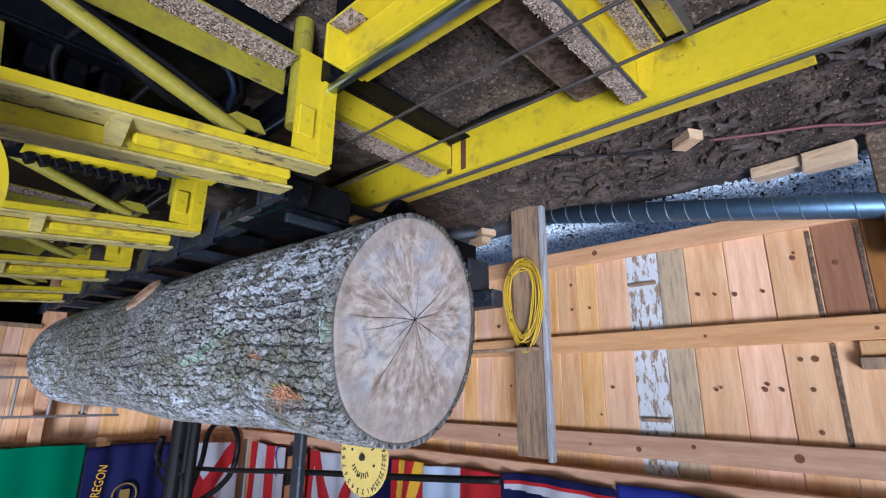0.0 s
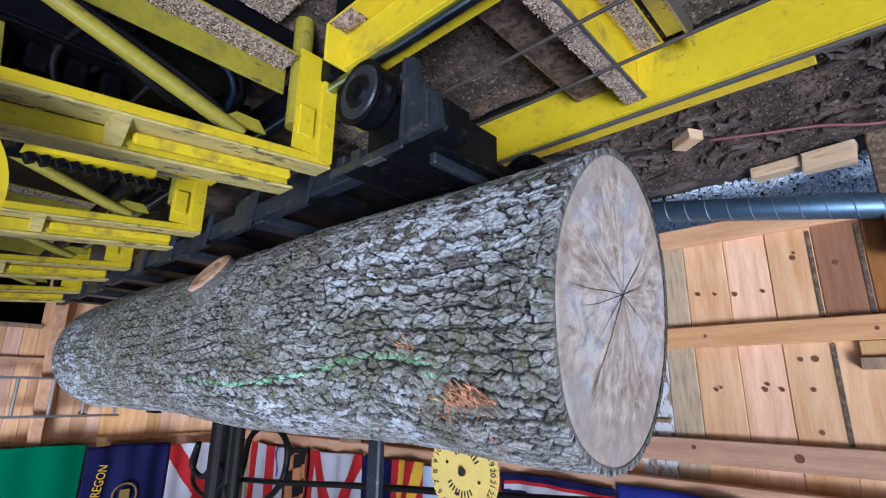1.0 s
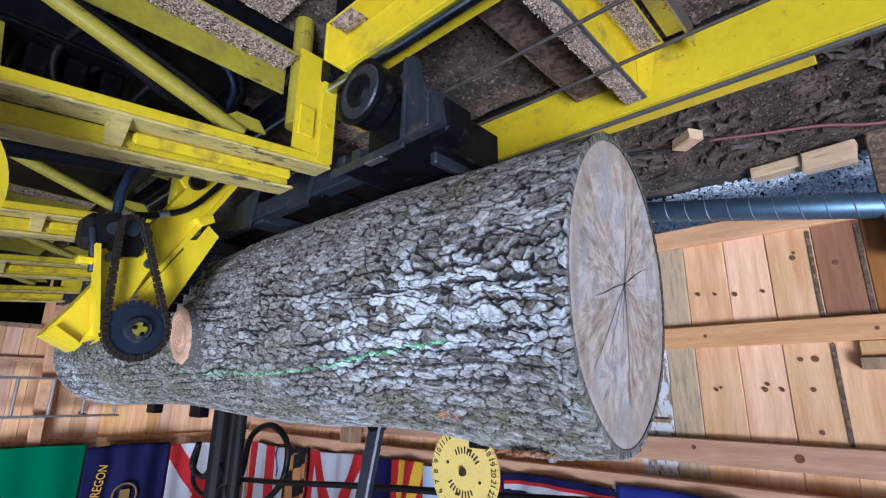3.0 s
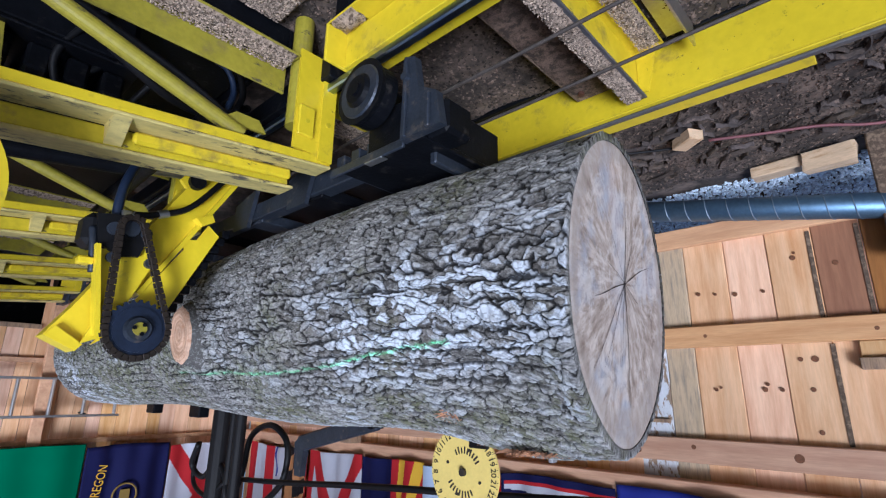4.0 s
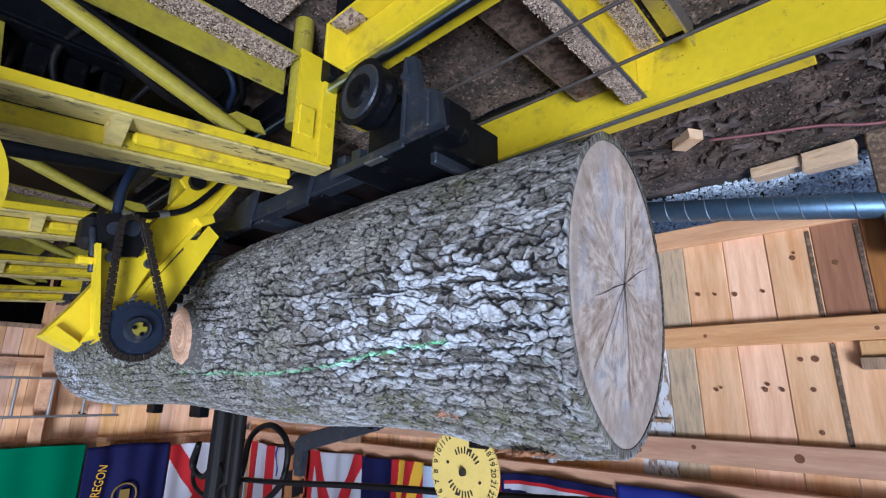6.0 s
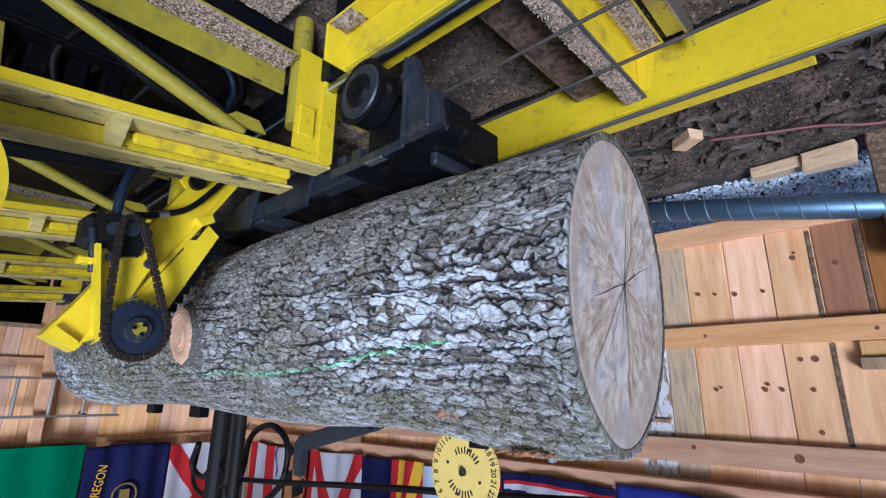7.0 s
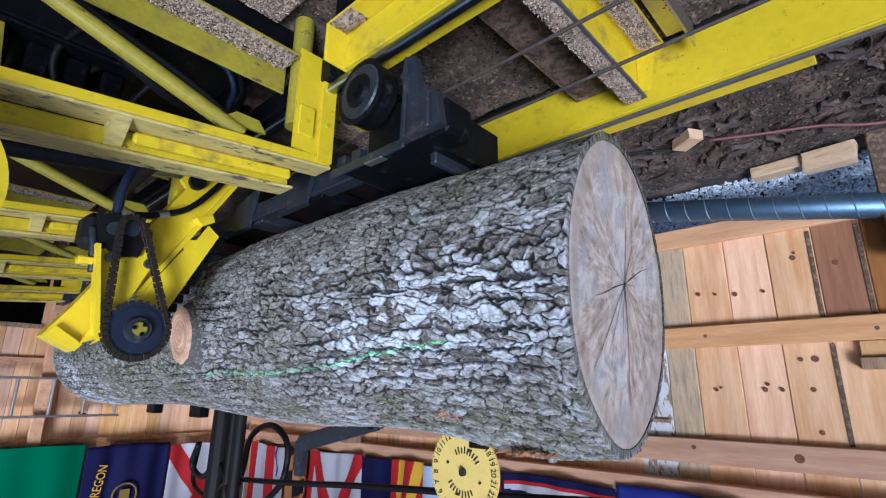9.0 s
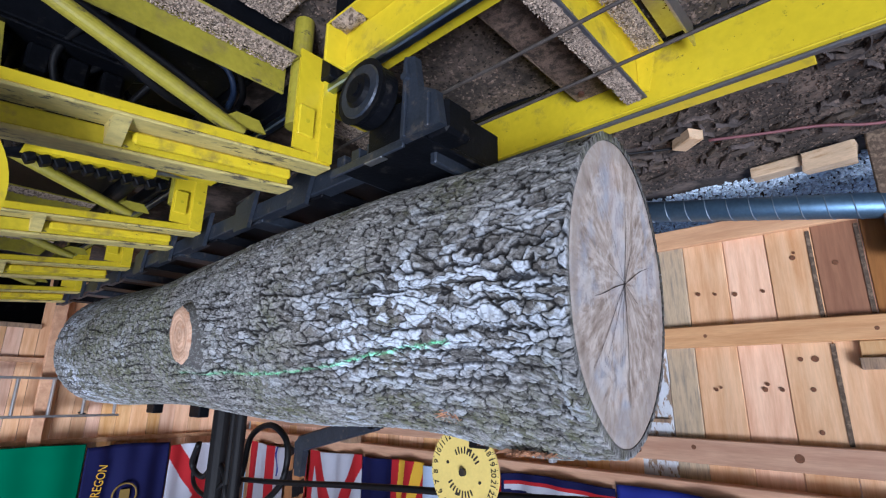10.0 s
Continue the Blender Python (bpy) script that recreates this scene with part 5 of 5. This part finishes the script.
def flag(label, a, b, low, high, mats, pattern, seed, tilt=0.0):
    """A hanging flag: a rippled sheet from a to b (x, y), with the colour of each small field from pattern(u, v)."""
    bm = bmesh.new()
    nu, nv = (130, 130) if len(mats) > 1 else (40, 24)
    a, b = Vector(a), Vector(b)
    nrm = Vector((-(b - a).y, (b - a).x)).normalized()
    g = []
    for i in range(nu + 1):
        col = []
        for j in range(nv + 1):
            u, v = i / nu, j / nv
            p = a + (b - a) * u
            w = 0.018 * math.sin(u * 9 + seed + 1.2 * v) + 0.012 * math.sin(u * 21 + seed * 2.3) + 0.01 * noise.noise((u * 4, v * 4, seed))
            q = p + nrm * w
            col.append(bm.verts.new((q.x, q.y, low + (high - low) * v + tilt * (u - 0.5) + 0.012 * math.sin(u * 5 + seed) * (1 - v))))
        g.append(col)
    for i in range(nu):
        for j in range(nv):
            f = bm.faces.new((g[i][j], g[i + 1][j], g[i + 1][j + 1], g[i][j + 1]))
            f.material_index = pattern((i + 0.5) / nu, (j + 0.5) / nv)
    ob = part("flag", bm, mats, smooth=True)
    sol = ob.modifiers.new("thickness", "SOLIDIFY")
    sol.thickness = 0.002
    return tagged(ob, label, "flag", group="flags on the walls")


FX = END_X - 0.19
flag("green and white cloth flag hung on the end wall", (FX, 0.2), (FX, 1.70), 1.99, 3.0, [GREENC, WHITE], lambda u, v: 0 if v < 0.53 else 1, 1)
fl = flag("navy state flag with gold lettering and seal", (FX, 1.71), (FX, 2.55), 2.01, 3.2, [NAVY], lambda u, v: 0, 2)
lettering("lettering", "OREGON", 0.122, Matrix.Translation((FX - 0.035, 1.865, 2.40)) @ Matrix(((0, 0, -1, 0), (0.095, -0.993, 0, 0), (-0.765, -0.12, 0, 0), (0, 0, 0, 1))), GOLD, fl)
ring = part("seal", tube([(FX - 0.04, 2.13 + 0.12 * math.cos(a / 12 * 2 * math.pi), 2.53 + 0.12 * math.sin(a / 12 * 2 * math.pi)) for a in range(13)], 0.01, n=6, steps=3), DULLGOLD, fl, "round gold seal")
part("seal_shield", box((FX - 0.04, 2.08, 2.47), (FX - 0.034, 2.18, 2.59), bevel=0.02), DULLGOLD, fl)
def saltire(u, v):
    return 1 if abs(u - v * 0.95) < 0.13 or abs(u - (1 - v * 0.95)) < 0.13 else 0
flag("white flag with a broad red saltire", (FX, 2.56), (FX, 3.42), 2.05, 3.15, [WHITE, RED], saltire, 3)
FY = WALL_Y - 0.15
flag("red and white striped flag with a blue figure", (6.45, FY), (5.62, FY), 2.05, 3.15, [RED, WHITE, BLUE],
     lambda u, v: 0 if u < 0.25 or 0.52 < u < 0.68 else (2 if abs(u - 0.76 + 0.05 * math.sin(v * 20)) < 0.03 and v < 0.3 else 1), 4)
flag("black and tan chequered flag with red", (5.6, FY), (5.12, FY), 2.03, 3.1, [BLACK, TAN, RED],
     lambda u, v: (2 if u > 0.85 and v < 0.9 else (int(u * 2.4) + int(v * 7 + u * 1.2)) % 2) if v > 0.05 else 0, 5)
flag("white flag with a red saltire and edge", (5.10, FY), (4.2, FY), 2.03, 3.15, [WHITE, RED],
     lambda u, v: 1 if u < 0.1 or abs(u - 0.12 - v * 0.5) < 0.09 or abs(u - 0.98 + v * 0.75) < 0.10 else 0, 6, -0.01)
flag("navy, red and yellow rayed flag", (4.19, FY), (3.36, FY), 2.02, 3.1, [NAVY, RED, GOLD],
     lambda u, v: 0 if u < 0.5 - 0.0 * v else (2 if (int((math.atan2(u - 0.5, 1.1 - v)) * 9.0) % 2) else 1), 7)
flag("pale and dark red flag in two halves", (3.35, FY), (2.52, FY), 2.02, 3.1, [PALE, RED], lambda u, v: 0 if u < 0.5 else 1, 8)
flag("navy flag with white and red lower bands", (2.5, FY), (1.6, FY), 2.0, 3.1, [NAVY, WHITE, RED],
     lambda u, v: 0 if v > 0.1 + 0.05 * u or v < 0.05 else (1 if v > 0.07 else 2) if u > 0.02 else 0, 9)
flag("deep blue flag hung on the side wall", (1.59, FY), (0.3, FY), 1.99, 3.1, [BLUE], lambda u, v: 0, 10)
flag("deep blue flag hung on the side wall", (0.28, FY), (-0.9, FY), 1.99, 3.1, [NAVY], lambda u, v: 0, 11)

# yellow guard disc at the deck's edge
guard = thing("guard_disc", "", "")
part("disc", rod((1.35, -0.109, 1.01), (1.38, -0.109, 1.01), 0.22, n=56), BRIGHT, guard)
part("stem", rod((1.40, -0.16, -0.03), (1.40, -0.16, 1.0), 0.02, n=12), OLIVE, guard)
tagged(guard, "yellow round guard disc beside the deck arm", "guard")


# ---- what moves ----
def motions():
    ease = ((0.0, 1.0), (0.1, 0.939), (0.2, 0.86), (0.3, 0.739), (0.4, 0.58), (0.5, 0.435), (0.6, 0.303), (0.7, 0.199), (0.8, 0.101), (0.9, 0.033), (1.0, 0.005), (1.1, 0.0))
    go = 0.925
    walk(log, [(t, pose(0.626 + go * f, 1.52, 1.126, 0, 0, -3.5)) for t, f in ease]
         + [(t, pose(x, y, z, r, 0, -3.5)) for t, x, y, z, r in (
             (1.75, 0.626, 1.52, 1.126, 0), (1.85, 0.626, 1.52, 1.13, -2.5), (2.0, 0.624, 1.52, 1.142, -12), (2.25, 0.618, 1.512, 1.13, -27), (2.5, 0.612, 1.505, 1.10, -39.5),
             (2.7, 0.61, 1.503, 1.093, -44.4), (2.85, 0.61, 1.503, 1.093, -44.4), (10.0, 0.61, 1.503, 1.093, -44.4))])
    walk(carriage, [(t, pose(go * f, 0, 0)) for t, f in ease] + [(10.0, pose(0, 0, 0))])
    walk(dog_arm, [(t, pose(2.78, 2.4, 1.6, 0, a)) for t, a in ((0.0, 0), (2.7, 0), (2.9, 5), (3.3, 50), (3.6, 74), (3.75, 77), (10.0, 77))])
    walk(turner, [(t, pose(2.2, 0.94, 0.39, a)) for t, a in (
        (0.0, 60), (1.1, 60), (1.2, 46), (1.3, 30), (1.4, 15), (1.5, 14), (1.75, 14), (1.9, 3), (2.0, 0), (2.1, 0), (9.1, 0), (9.15, 1), (9.2, 4), (9.3, 21), (9.4, 39), (9.5, 57), (9.6, 60), (10.0, 60))])
    walk(sprocket, [(t, pose(-0.085, -0.313, 0.80, a)) for t, a in ((0.0, 0), (1.75, 0), (2.0, 45), (2.25, 100), (2.5, 148), (2.7, 166), (2.85, 166), (10.0, 166))])


motions()
